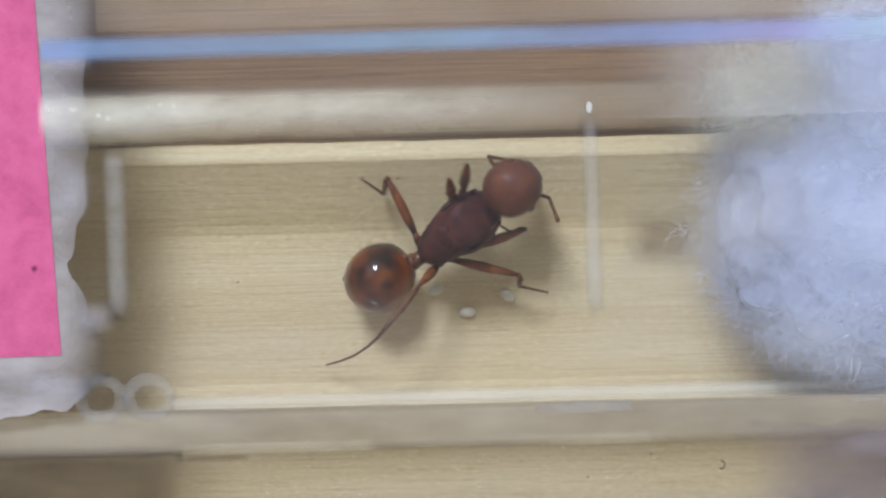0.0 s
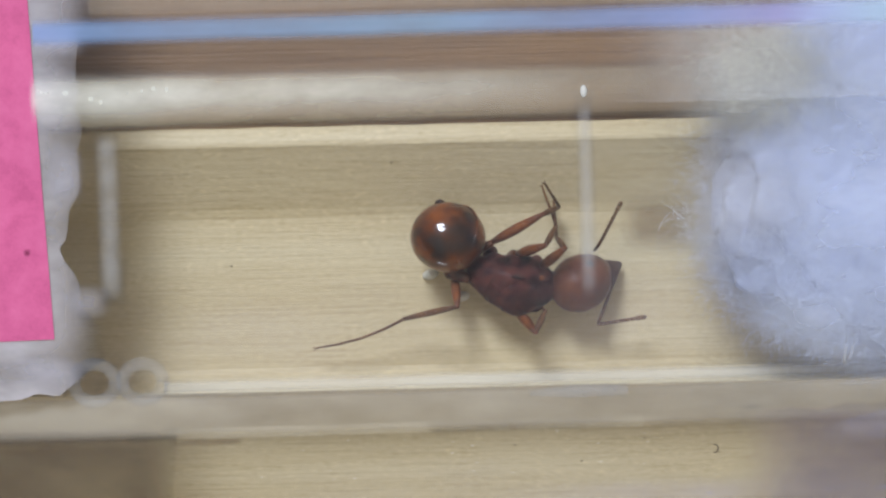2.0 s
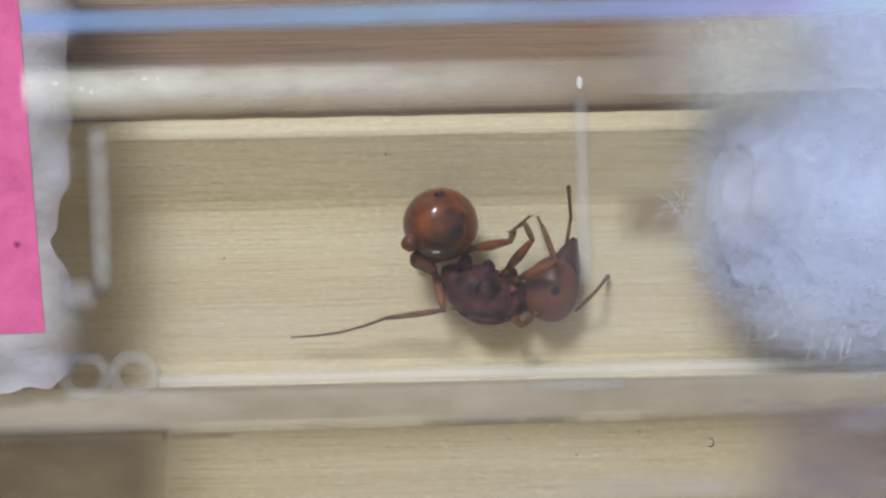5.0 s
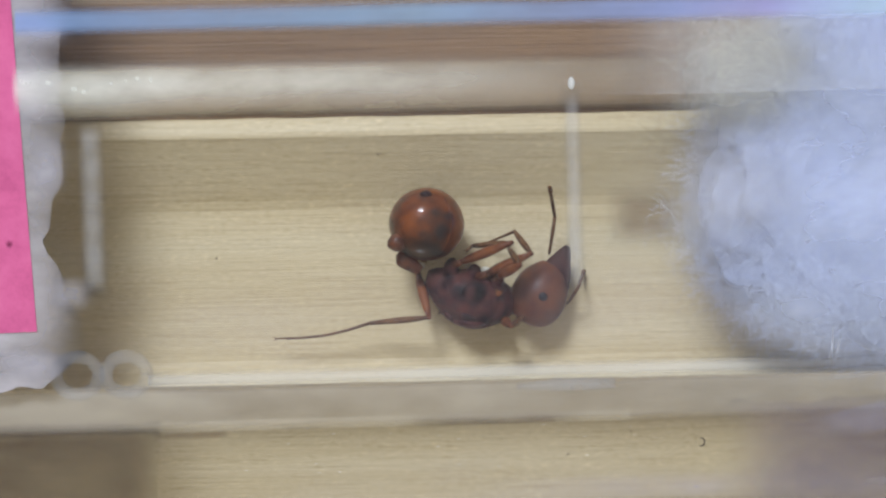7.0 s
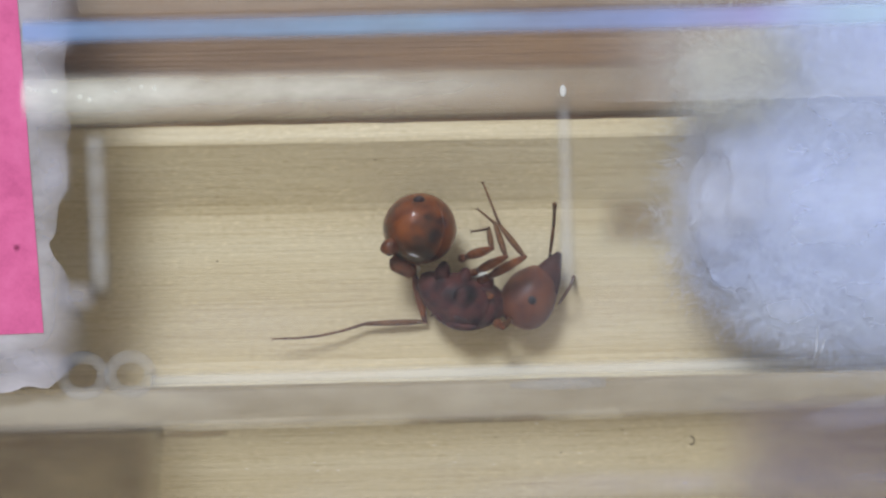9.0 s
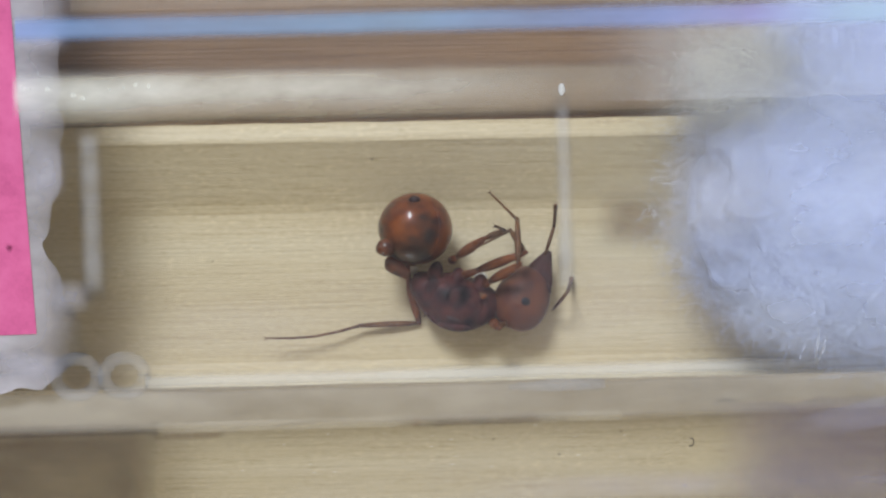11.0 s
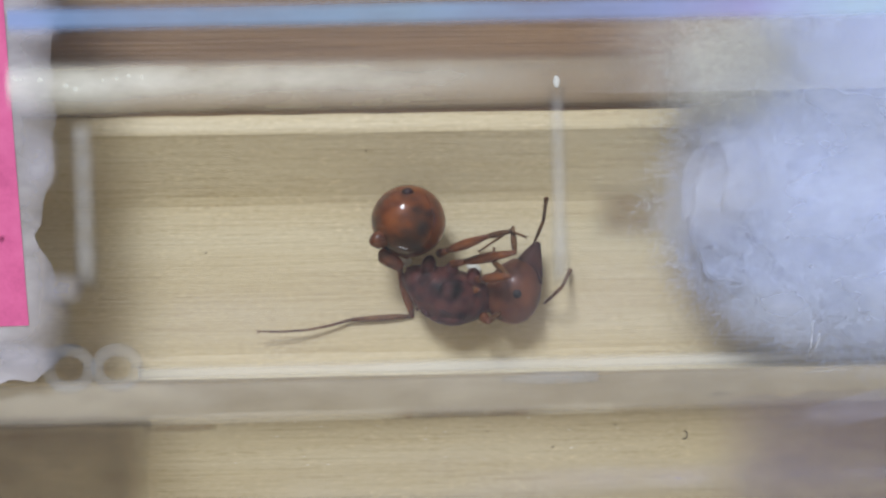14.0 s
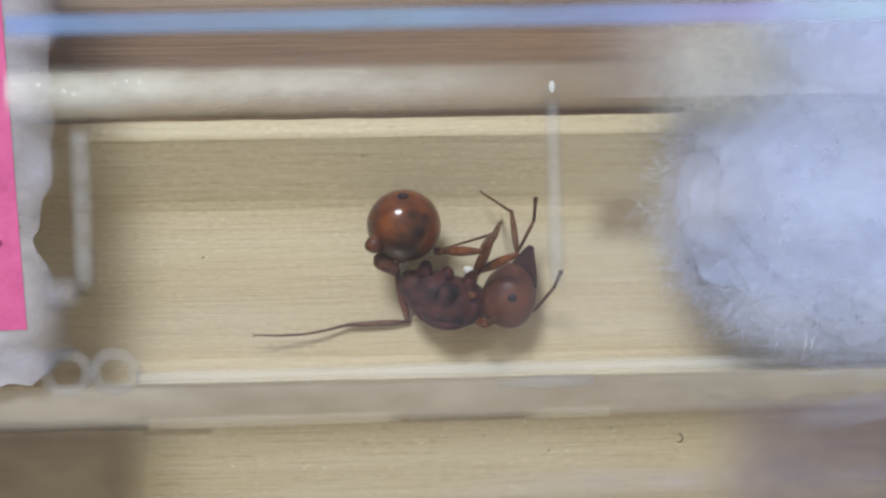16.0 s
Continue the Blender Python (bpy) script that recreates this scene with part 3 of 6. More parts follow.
# ---- cotton plug ----
def wad_point(d, centre, size, grow, seed):
    """The cotton lump's surface in direction d: uneven and squarish."""
    k = grow + 0.06 * noise.noise(d * 1.9 + Vector((seed, 0, 0))) + 0.10 * noise.noise(d * 4.3 + Vector((0, seed, 0)))
    k += 0.016 * noise.noise(d * 9.0 + Vector((seed, seed, 0))) + 0.010 * noise.noise(d * 22.0 + Vector((0, seed, seed)))
    p = Vector([c + math.copysign(abs(a) ** 0.86, a) * k * s for a, c, s in zip(d, centre, size)])
    p.z = max(p.z, 0.02)
    return p


def strands_bm(count, seed, centre, size, length, radius, shell=True, steps=5):
    """Fine curled strands round an ellipsoid (shell), or in a cloud that thins outwards."""
    rnd = random.Random(seed)
    verts, faces = [], []
    c, s = Vector(centre), Vector(size)
    for _ in range(count):
        d = Vector((rnd.gauss(0, 1), rnd.gauss(0, 1), rnd.gauss(0, 1))).normalized()
        if d.z < -0.5:
            d.z = -d.z
        if shell:
            p = wad_point(d, centre, size, 0.87 + abs(rnd.gauss(0, 0.07)), seed)
            p.z = min(p.z, 6.88)
            p.z -= abs(rnd.gauss(0, 0.22)) if p.z > 5.5 else 0.0
        else:
            p = c + Vector((d.x * s.x, d.y * s.y, d.z * s.z)) * abs(rnd.gauss(0, 0.62)) * (1 + 0.16 * noise.noise(d * 2.1 + Vector((seed, 0, 0))))
        way = d.cross(Vector((rnd.gauss(0, 1), rnd.gauss(0, 1), rnd.gauss(0, 1)))).normalized() + d * rnd.uniform(-0.2, 0.35)
        bend = Vector((rnd.gauss(0, 1), rnd.gauss(0, 1), rnd.gauss(0, 0.6))) * 1.6
        ln, r = length * rnd.uniform(0.4, 1.3), radius * rnd.uniform(0.5, 1.4)
        first = len(verts)
        for i in range(steps + 1):
            way = (way + bend / steps).normalized()
            p = p + way * ln / steps
            if p.z < 0.1 or p.z > 6.9:
                p.z = min(max(p.z, 0.1), 6.9)
            a = way.cross(Vector((0.3, 0.2, 1))).normalized()
            b = a.cross(way)
            for q in range(3):
                v = p + (a * math.cos(q * 2.094) + b * math.sin(q * 2.094)) * r * (1 - 0.5 * i / steps)
                verts.append(v * MM)
        for i in range(steps):
            o = first + i * 3
            faces += [(o, o + 1, o + 4, o + 3), (o + 1, o + 2, o + 5, o + 4), (o + 2, o, o + 3, o + 5)]
    return verts, faces


def strands(name, mat, parent, label, *args, **kw):
    verts, faces = strands_bm(*args, **kw)
    me = bpy.data.meshes.new(name)
    me.from_pydata([tuple(v) for v in verts], [], faces)
    me.materials.append(mat)
    ob = new(name, me)
    ob.parent = parent
    return tagged(ob, label, kind="stuff")


def wad_bm(centre, size, grow, seed, level=5, cap=False):
    """An uneven, squarish cotton lump inside the channel; cap: its upper side alone, a loose layer."""
    bm = bmesh.new()
    bmesh.ops.create_icosphere(bm, subdivisions=level, radius=1)
    for v in bm.verts:
        d = v.co.normalized()
        p = wad_point(d, centre, size, grow, seed)
        p.z = -0.6 * math.log(math.exp(-p.z / 0.6) + math.exp(-(6.30 + 0.10 * noise.noise(d * 9.0)) / 0.6))
        v.co = p * MM
    if cap:
        bmesh.ops.delete(bm, geom=[v for v in bm.verts if v.co.z < (centre[2] + 0.25) * MM], context="VERTS")
    return bm


def cotton():
    root = tagged(new("cotton_plug"), "bluish-white cotton wool plug pressed into the channel", "cotton")
    place, size = (20.8, 1.4, 3.4), (10.0, 7.1, 4.0)
    part("wad", wad_bm(place, size, 0.89, 11, 6), COTTON, root, "dense matted wad")
    strands("strand", STRAND, root, "fine loose surface strands", 90000, 11, place, size, 0.85, 0.0042, steps=2)
    upper, upper_size = (19.6, 6.8, 3.6), (5.6, 4.4, 3.6)
    part("wad", wad_bm(upper, upper_size, 0.89, 23, 5), COTTON, root, "dense matted wad")
    strands("strand", STRAND, root, "fine loose surface strands", 32000, 23, upper, upper_size, 0.85, 0.0042, steps=2)
    part("wisp", wad_bm((12.2, 6.2, 4.6), (4.4, 3.4, 1.6), 1.0, 5, 5, True), VEIL, root, "thin cream wisp at the rim")
    strands("wisp", TUFT, root, "loose single fibres in the wisp", 22000, 5, (13.1, 6.2, 4.6), (2.3, 2.0, 1.8), 1.1, 0.0026, shell=False, steps=3)
    strands("wisp", STRAND, root, "pale stray fibres before the plug", 26, 8, (10.4, 0.9, 1.2), (0.6, 0.6, 0.8), 0.8, 0.008, shell=False)
    return root


cotton()
# Flat film laid on the wood as painted shade of the plug.
stain = tagged(mesh_object("stain", quad_bm(8.0, 11.8, -0.9, 1.9, 0.25), COTTON_SHADE, False), "soft brown patch painted as shade before the cotton", "stain")
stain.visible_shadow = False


# ---- eggs on the floor of the channel ----
def egg(x, y, spin):
    bm = bmesh.new()
    ball_bm(0, 0, 0, 0.36, 0.22, 0.21, bm)
    ob = tagged(mesh_object("egg", bm, EGG), "small white oval ant egg on the wood", "egg", "eggs on the channel floor")
    ob.matrix_basis = at(x, y, 0.21, 0, 0, spin)
    return ob


first_egg = egg(1.08, -2.78, 5)
for x, y, spin in ((2.82, -2.05, -30), (-0.30, -1.82, 15)):
    copy_thing(first_egg, at(x, y, 0.21, 0, 0, spin))


# ---- the ant ----
ant = tagged(new("ant"), "shiny reddish-brown queen ant curled on the wood", "ant")


def hairs(bm, count, seed, rx, ry, rz, length=0.2):
    rnd = random.Random(seed)
    for _ in range(count):
        d = Vector((rnd.gauss(0, 1), rnd.gauss(0, 1), rnd.gauss(0, 1))).normalized()
        p = Vector((d.x * rx, d.y * ry, d.z * rz))
        tube_bm([p * 0.97, p + (d + Vector((-0.5, 0, 0))).normalized() * length * rnd.uniform(0.5, 1.2)], [0.012, 0.005], 3, bm)
    return bm


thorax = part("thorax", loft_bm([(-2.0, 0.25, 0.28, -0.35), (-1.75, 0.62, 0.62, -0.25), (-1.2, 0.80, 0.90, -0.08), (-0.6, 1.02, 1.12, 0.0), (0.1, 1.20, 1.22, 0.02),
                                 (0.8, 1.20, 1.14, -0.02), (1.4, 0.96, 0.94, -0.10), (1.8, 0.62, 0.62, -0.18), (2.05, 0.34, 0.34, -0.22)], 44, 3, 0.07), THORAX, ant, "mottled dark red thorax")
part("scutum", loft_bm([(-0.45, 0.25, 0.14, 1.08), (-0.1, 0.78, 0.26, 1.06), (0.4, 0.95, 0.28, 1.02), (0.9, 0.80, 0.26, 0.90), (1.35, 0.3, 0.14, 0.72)], 24, 5, 0.04), THORAX, thorax)
part("scutellum", loft_bm([(-1.0, 0.2, 0.12, 0.78), (-0.78, 0.6, 0.2, 0.92), (-0.5, 0.55, 0.18, 1.04), (-0.35, 0.2, 0.1, 1.07)], 20, 6, 0.03), THORAX, thorax)
for side in (1, -1):
    part("wing_scar", ball_bm(0.15, 1.0 * side, 0.72, 0.34, 0.07, 0.10), DARK, thorax, "dark wing scar")
    for x, y, z, lx, lz in ((0.4, 1.01, -0.18, 0.80, 0.62), (-0.8, 0.74, -0.25, 0.58, 0.56), (1.1, 0.84, 0.05, 0.5, 0.6)):
        part("pleuron", ball_bm(x, y * side, z, lx, 0.13, lz), THORAX, thorax, "mottled dark side plate")
    for x in (-1.1, -0.1, 0.9):
        part("coxa", ball_bm(x, 0.5 * side, -0.90, 0.33, 0.31, 0.56), THORAX, thorax, "dark red hip joint")

for x, w, h in ((-0.95, 0.90, 1.00), (0.92, 1.15, 1.09)):
    arc = [(x + 0.12 * math.sin(3 * a), w * math.cos(a), 0.02 + h * math.sin(a)) for a in np.linspace(-0.7, math.pi + 0.7, 28)]
    part("suture", tube_bm(arc, [0.030] * 28, 6), THORAX, thorax, "dark seam between plates")
part("hair", hairs(bmesh.new(), 70, 4, 1.5, 1.12, 1.15, 0.15), SHANK, thorax)


def gaster_sections():
    """A near-sphere of overlapping plates: fine grooves between them, a short neck in front."""
    out = [(1.60, 0.16, 0.16, 0)]
    for k in range(1, 60):
        a = math.pi * k / 60
        x, r = 1.55 * math.cos(a), math.sin(a)
        groove = sum(0.022 * math.exp(-((x - g) / 0.03) ** 2) for g in (0.62, -0.42, -0.98, -1.32))
        out.append((x, 1.46 * r - groove, 1.60 * r - groove, 0))
    return out + [(-1.57, 0.05, 0.05, 0)]


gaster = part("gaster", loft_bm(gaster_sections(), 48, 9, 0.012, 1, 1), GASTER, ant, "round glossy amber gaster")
for side in (1, -1):
    line = [(1.5 * math.cos(a), side * 1.17 * math.sin(a), -1.01 * math.sin(a)) for a in np.linspace(0.35, math.pi - 0.25, 26)]
    part("side_seam", tube_bm(line, [0.04] * 26, 6), GASTER, gaster, "seam between the back and belly plates")
part("sting_tip", ball_bm(-1.20, 0.83, 0.12, 0.20, 0.20, 0.25), DARK, gaster, "dark tip")
part("hair", hairs(bmesh.new(), 50, 2, 1.5, 1.45, 1.42, 0.16), SHANK, gaster)

postpetiole = part("postpetiole", loft_bm([(-0.38, 0.2, 0.2, 0), (-0.20, 0.38, 0.42, 0.04), (0.08, 0.40, 0.44, 0.06), (0.34, 0.2, 0.2, 0)], 20, 2, 0.03), NODE, ant, "small rounded waist node")
petiole = part("petiole", loft_bm([(-0.40, 0.2, 0.2, 0), (-0.15, 0.34, 0.42, 0.1), (0.15, 0.32, 0.38, 0.08), (0.8, 0.2, 0.22, 0)], 20, 4, 0.03), NODE, ant, "small rounded waist node")

head = part("head", loft_bm([(-1.36, 0.40, 0.36, 0), (-1.24, 0.80, 0.72, 0), (-0.9, 1.06, 1.04, 0), (-0.35, 1.19, 1.24, 0), (0.3, 1.17, 1.20, 0), (0.8, 1.02, 1.00, -0.02), (1.15, 0.80, 0.76, -0.04),
                             (1.38, 0.52, 0.5, -0.06)], 36, 7, 0.03), HEAD, ant, "broad brown head")
for side in (1, -1):
    part("eye", ball_bm(0.0, 1.12 * side, 0.05, 0.2, 0.12, 0.21), BLACK, head, "small black eye")
    part("mandible", loft_bm([(0.8, 0.30, 0.70, 0), (1.2, 0.40, 0.74, 0), (1.7, 0.34, 0.54, -0.02), (2.2, 0.2, 0.32, -0.04), (2.6, 0.08, 0.12, -0.04)], 16, 1, 0.02), JAW, head, "dark curved jaw").matrix_basis = at(-0.15, 0.42 * side, 0.22, 0, 2, -9 * side)
part("hair", hairs(bmesh.new(), 40, 6, 1.25, 1.15, 1.18, 0.14), SHANK, head)
part("clypeus", loft_bm([(0.8, 0.5, 0.14, 0.88), (1.1, 0.66, 0.16, 0.66), (1.42, 0.5, 0.12, 0.36)], 18, 2, 0.02), JAW, head, "dark front plate")

RADII = {"femur": ((0.11, 0.20, 0.22, 0.17, 0.10), LIMB), "tibia": ((0.075, 0.13, 0.14, 0.12, 0.085), SHANK), "tarsus": ((0.07, 0.06, 0.055, 0.05, 0.035), SHANK)}
REACH = {"HR": (2.3, 2.65, 4.1), "HL": (2.7, 2.4, 2.6), "ML": (2.4, 2.1, 2.2), "FL": (2.3, 2.1, 2.2), "MR": (2.9, 1.1, 1.3), "FR": (2.0, 1.2, 1.2)}
legs, antennae = {}, {}
for key, reach in REACH.items():
    legs[key] = []
    for name, ln in zip(("femur", "tibia", "tarsus"), reach):
        radii, mat = RADII[name]
        n = 5
        sag = 0.05 * ln if name == "tarsus" and ln > 3 else 0.0
        pts = [(ln * k / (n - 1), sag * math.sin(math.pi * k / (n - 1)), 0) for k in range(n)]
        bm = tube_bm(pts, radii, 10)
        if name == "femur":
            tube_bm([(-0.55, 0, -0.05), (-0.25, 0, 0), (0.1, 0, 0)], [0.2, 0.17, 0.12], 10, bm)
        if name == "tibia":
            tube_bm([(ln - 0.05, 0, 0), (ln + 0.12, 0.08, -0.12)], [0.035, 0.008], 5, bm)
        if name == "tarsus":
            for k in (0.42, 0.58, 0.74, 0.88):
                ball_bm(ln * k, sag * math.sin(math.pi * k), 0, 0.09, 0.068, 0.068, bm, 1)
            for side in (1, -1):
                tube_bm([(ln, 0, 0), (ln + 0.1, 0.07 * side, 0), (ln + 0.14, 0.09 * side, -0.07)], [0.03, 0.022, 0.006], 4, bm)
        else:
            ball_bm(ln, 0, 0, radii[-1] * 1.1, radii[-1] * 1.05, radii[-1] * 1.05, bm, 2)
        legs[key].append(part(name, bm, mat, ant))
for key in ("A1", "A2"):
    bm = tube_bm([(-0.5, 0, -0.1), (0.0, 0, 0), (0.5, 0, 0.02), (1.15, 0, 0)], [0.06, 0.07, 0.085, 0.075], 10)
    scape = part("scape", bm, SHANK, ant, "antenna base")
    bm = bmesh.new()
    for k in range(9):
        r = 0.082 + (0.025 if k > 6 else 0.0)
        tube_bm([(2.1 * k / 9, 0, 0), (2.1 * (k + 0.5) / 9, 0, 0), (2.1 * (k + 0.97) / 9, 0, 0)], [r * 0.8, r, r * (0.9 if k < 8 else 0.4)], 8, bm)
    antennae[key] = [scape, part("funiculus", bm, SHANK, ant, "beaded antenna whip")]


# ---- what moves ----
def motions():
    walk(ant, [
        (0, at(0.7, 0.9, 0, 0, 0, 0)), (0.1, at(0.99, 0.66, 0, 0, 0, 0)), (0.2, at(1.5, -0.06, 0, 0, 0, 0)), (0.3, at(2.03, -0.21, 0, 0, 0, 0)),
        (0.4, at(3.42, -3.23, 0, 0, 0, 0)), (0.5, at(3.33, -2.9, 0, 0, 0, 0)), (0.7, at(3.83, -2.75, 0, 0, 0, 0)), (1, at(3.45, -2.01, 0, 0, 0, 0)),
        (1.5, at(3.28, -1.62, 0, 0, 0, 0)), (1.8, at(3.68, -1.88, 0, 0, 0, 0)), (2, at(3.28, -2.18, 0, 0, 0, 0)), (2.5, at(3.13, -2.6, 0, 0, 0, 0)),
        (3, at(2.74, -2.71, 0, 0, 0, 0)), (3.5, at(2.47, -2.71, 0, 0, 0, 0)), (4, at(2.45, -2.87, 0, 0, 0, 0)), (5.2, at(2.22, -3, 0, 0, 0, 0)),
        (6.5, at(1.98, -3.15, 0, 0, 0, 0)), (7, at(2.01, -3.16, 0, 0, 0, 0)), (7.5, at(1.9, -3.14, 0, 0, 0, 0)), (8, at(1.86, -3.12, 0, 0, 0, 0)),
        (8.5, at(1.79, -3.18, 0, 0, 0, 0)), (9, at(1.85, -3.2, 0, 0, 0, 0)), (11.5, at(1.62, -3.19, 0, 0, 0, 0)), (12.5, at(1.65, -3.26, 0, 0, 0, 0)),
        (13.5, at(1.61, -3.24, 0, 0, 0, 0)), (14.5, at(1.6, -3.27, 0, 0, 0, 0)), (15.5, at(1.61, -3.26, 0, 0, 0, 0)),
        (16, at(1.59, -3.29, 0, 0, 0, 0))])
    walk(thorax, [
        (0, at(-0.04, -0.05, 3.23, 0, -0, 38)), (0.1, at(-0.06, -0.04, 3.22, 0, -0, 32)), (0.2, at(-0.09, -0, 3.34, 5, -0, 23)),
        (0.3, at(-0.13, 0.01, 3.34, 12, -0, 11)), (0.4, at(-0.16, 0.15, 2.46, 35, -0, -14)), (0.5, at(-0.12, 0.11, 1.96, 35, -0, -11)),
        (0.7, at(-0.15, 0.11, 2.13, 20, -0, -12)), (1, at(-0.15, 0.09, 2.31, 4, -0, -13)), (1.5, at(-0.14, 0.07, 2.35, 0, -0, -14)),
        (1.8, at(-0.15, 0.08, 2.15, 18, -0, -13)), (2, at(-0.12, 0.08, 1.91, 40, -0, -12)), (2.5, at(-0.09, 0.08, 1.55, 72, -0, -15)),
        (3, at(-0.07, 0.07, 1.44, 82, -0, -16)), (3.5, at(-0.06, 0.07, 1.35, 90, -0, -16)), (4, at(-0.06, 0.07, 1.35, 90, -0, -16)),
        (5.2, at(-0.06, 0.08, 1.35, 90, -0, -16)), (6.5, at(-0.05, 0.08, 1.35, 90, -0, -16)), (7, at(-0.05, 0.08, 1.35, 90, -0, -16)),
        (7.5, at(-0.05, 0.08, 1.35, 90, -0, -16)), (8, at(-0.05, 0.08, 1.35, 90, -0, -16)), (8.5, at(-0.04, 0.08, 1.35, 90, -0, -16)),
        (9, at(-0.05, 0.08, 1.35, 90, -0, -16)), (11.5, at(-0.04, 0.08, 1.35, 90, -0, -16)), (12.5, at(-0.04, 0.08, 1.35, 90, -0, -16)),
        (13.5, at(-0.04, 0.08, 1.35, 90, -0, -16)), (14.5, at(-0.04, 0.08, 1.35, 90, -0, -16)), (15.5, at(-0.04, 0.08, 1.35, 90, -0, -16)),
        (16, at(-0.04, 0.08, 1.35, 90, -0, -16))])
    walk(gaster, [
        (0, at(-3.4, -2.13, 1.95, 0, -25, 38)), (0.1, at(-3.53, -1.83, 1.97, 0, -25, 32)), (0.2, at(-3.47, -0.78, 2.7, 6, -25, 21)),
        (0.3, at(-3.41, -0.46, 3.07, 14, -27, 5)), (0.4, at(-3.5, 2.04, 2.8, 45, -35, -44)), (0.5, at(-3.38, 1.83, 2.4, 45, -35, -41)),
        (0.7, at(-4.09, 1.89, 2.44, 25, -37, -28)), (1, at(-3.62, 1.64, 2.49, 5, -35, -16)), (1.5, at(-3.39, 1.31, 2.5, 0, -35, -14)),
        (1.8, at(-3.55, 1.87, 2.45, 27, -47, -33)), (2, at(-2.82, 2.01, 2.39, 63, -44, -66)), (2.5, at(-2.21, 2.61, 2.3, 85, -17, -89)),
        (3, at(-2.07, 2.86, 2.27, 88, -8, -94)), (3.5, at(-1.94, 2.85, 2.25, 90, -0, -94)), (4, at(-1.94, 2.92, 2.25, 90, -0, -94)),
        (5.2, at(-1.87, 3.06, 2.25, 90, -0, -94)), (6.5, at(-1.8, 3.22, 2.25, 90, -0, -94)), (7, at(-1.88, 3.22, 2.25, 90, -0, -94)),
        (7.5, at(-1.89, 3.18, 2.25, 90, -0, -94)), (8, at(-1.84, 3.19, 2.25, 90, -0, -94)), (8.5, at(-1.77, 3.23, 2.25, 90, -0, -94)),
        (9, at(-1.84, 3.23, 2.25, 90, -0, -94)), (11.5, at(-1.69, 3.2, 2.25, 90, -0, -94)), (12.5, at(-1.72, 3.27, 2.25, 90, -0, -94)),
        (13.5, at(-1.7, 3.26, 2.25, 90, -0, -94)), (14.5, at(-1.7, 3.27, 2.25, 90, -0, -94)), (15.5, at(-1.73, 3.29, 2.25, 90, -0, -94)),
        (16, at(-1.73, 3.29, 2.25, 90, -0, -94))])
    walk(head, [
        (0, at(2.18, 1.63, 3.86, 0, 63, 38)), (0.1, at(2.3, 1.21, 3.81, 0, 63, 32)), (0.2, at(2.53, 1.26, 3.67, 7, 62, 28)),
        (0.3, at(2.69, 0.72, 3.43, 17, 58, 23)), (0.4, at(2.96, 0.29, 2.37, 45, 35, 16)), (0.5, at(2.78, 0.05, 1.87, 45, 35, 19)),
        (0.7, at(2.65, 0.75, 2.01, 27, 58, 7)), (1, at(2.81, -0.04, 2.16, 6, 63, -9)), (1.5, at(3.05, -0.05, 2.2, 0, 63, -14)),
        (1.8, at(2.79, 0.24, 2.03, 26, 54, 6)), (2, at(2.91, 0.07, 1.82, 53, 36, 25)), (2.5, at(2.77, -0.12, 1.52, 81, 16, 44)),
        (3, at(2.84, 0.12, 1.43, 88, 8, 56)), (3.5, at(2.92, 0.36, 1.35, 90, 0, 68)), (4, at(2.84, 0.32, 1.35, 90, 0, 68)),
        (5.2, at(2.88, 0.26, 1.35, 90, 0, 68)), (6.5, at(2.93, 0.21, 1.35, 90, 0, 68)), (7, at(2.98, 0.21, 1.35, 90, 0, 62)),
        (7.5, at(3.01, 0.13, 1.35, 90, 0, 67)), (8, at(3.02, 0.13, 1.35, 90, 0, 58)), (8.5, at(3.02, 0.16, 1.35, 90, 0, 70)),
        (9, at(2.97, 0.18, 1.35, 90, 0, 58)), (11.5, at(2.97, 0.13, 1.35, 90, 0, 64)), (12.5, at(2.94, 0.16, 1.35, 90, 0, 64)),
        (13.5, at(2.89, 0.19, 1.35, 90, 0, 66)), (14.5, at(2.9, 0.21, 1.35, 90, 0, 67)), (15.5, at(2.89, 0.23, 1.35, 90, 0, 69)),
        (16, at(2.88, 0.21, 1.35, 90, 0, 69))])
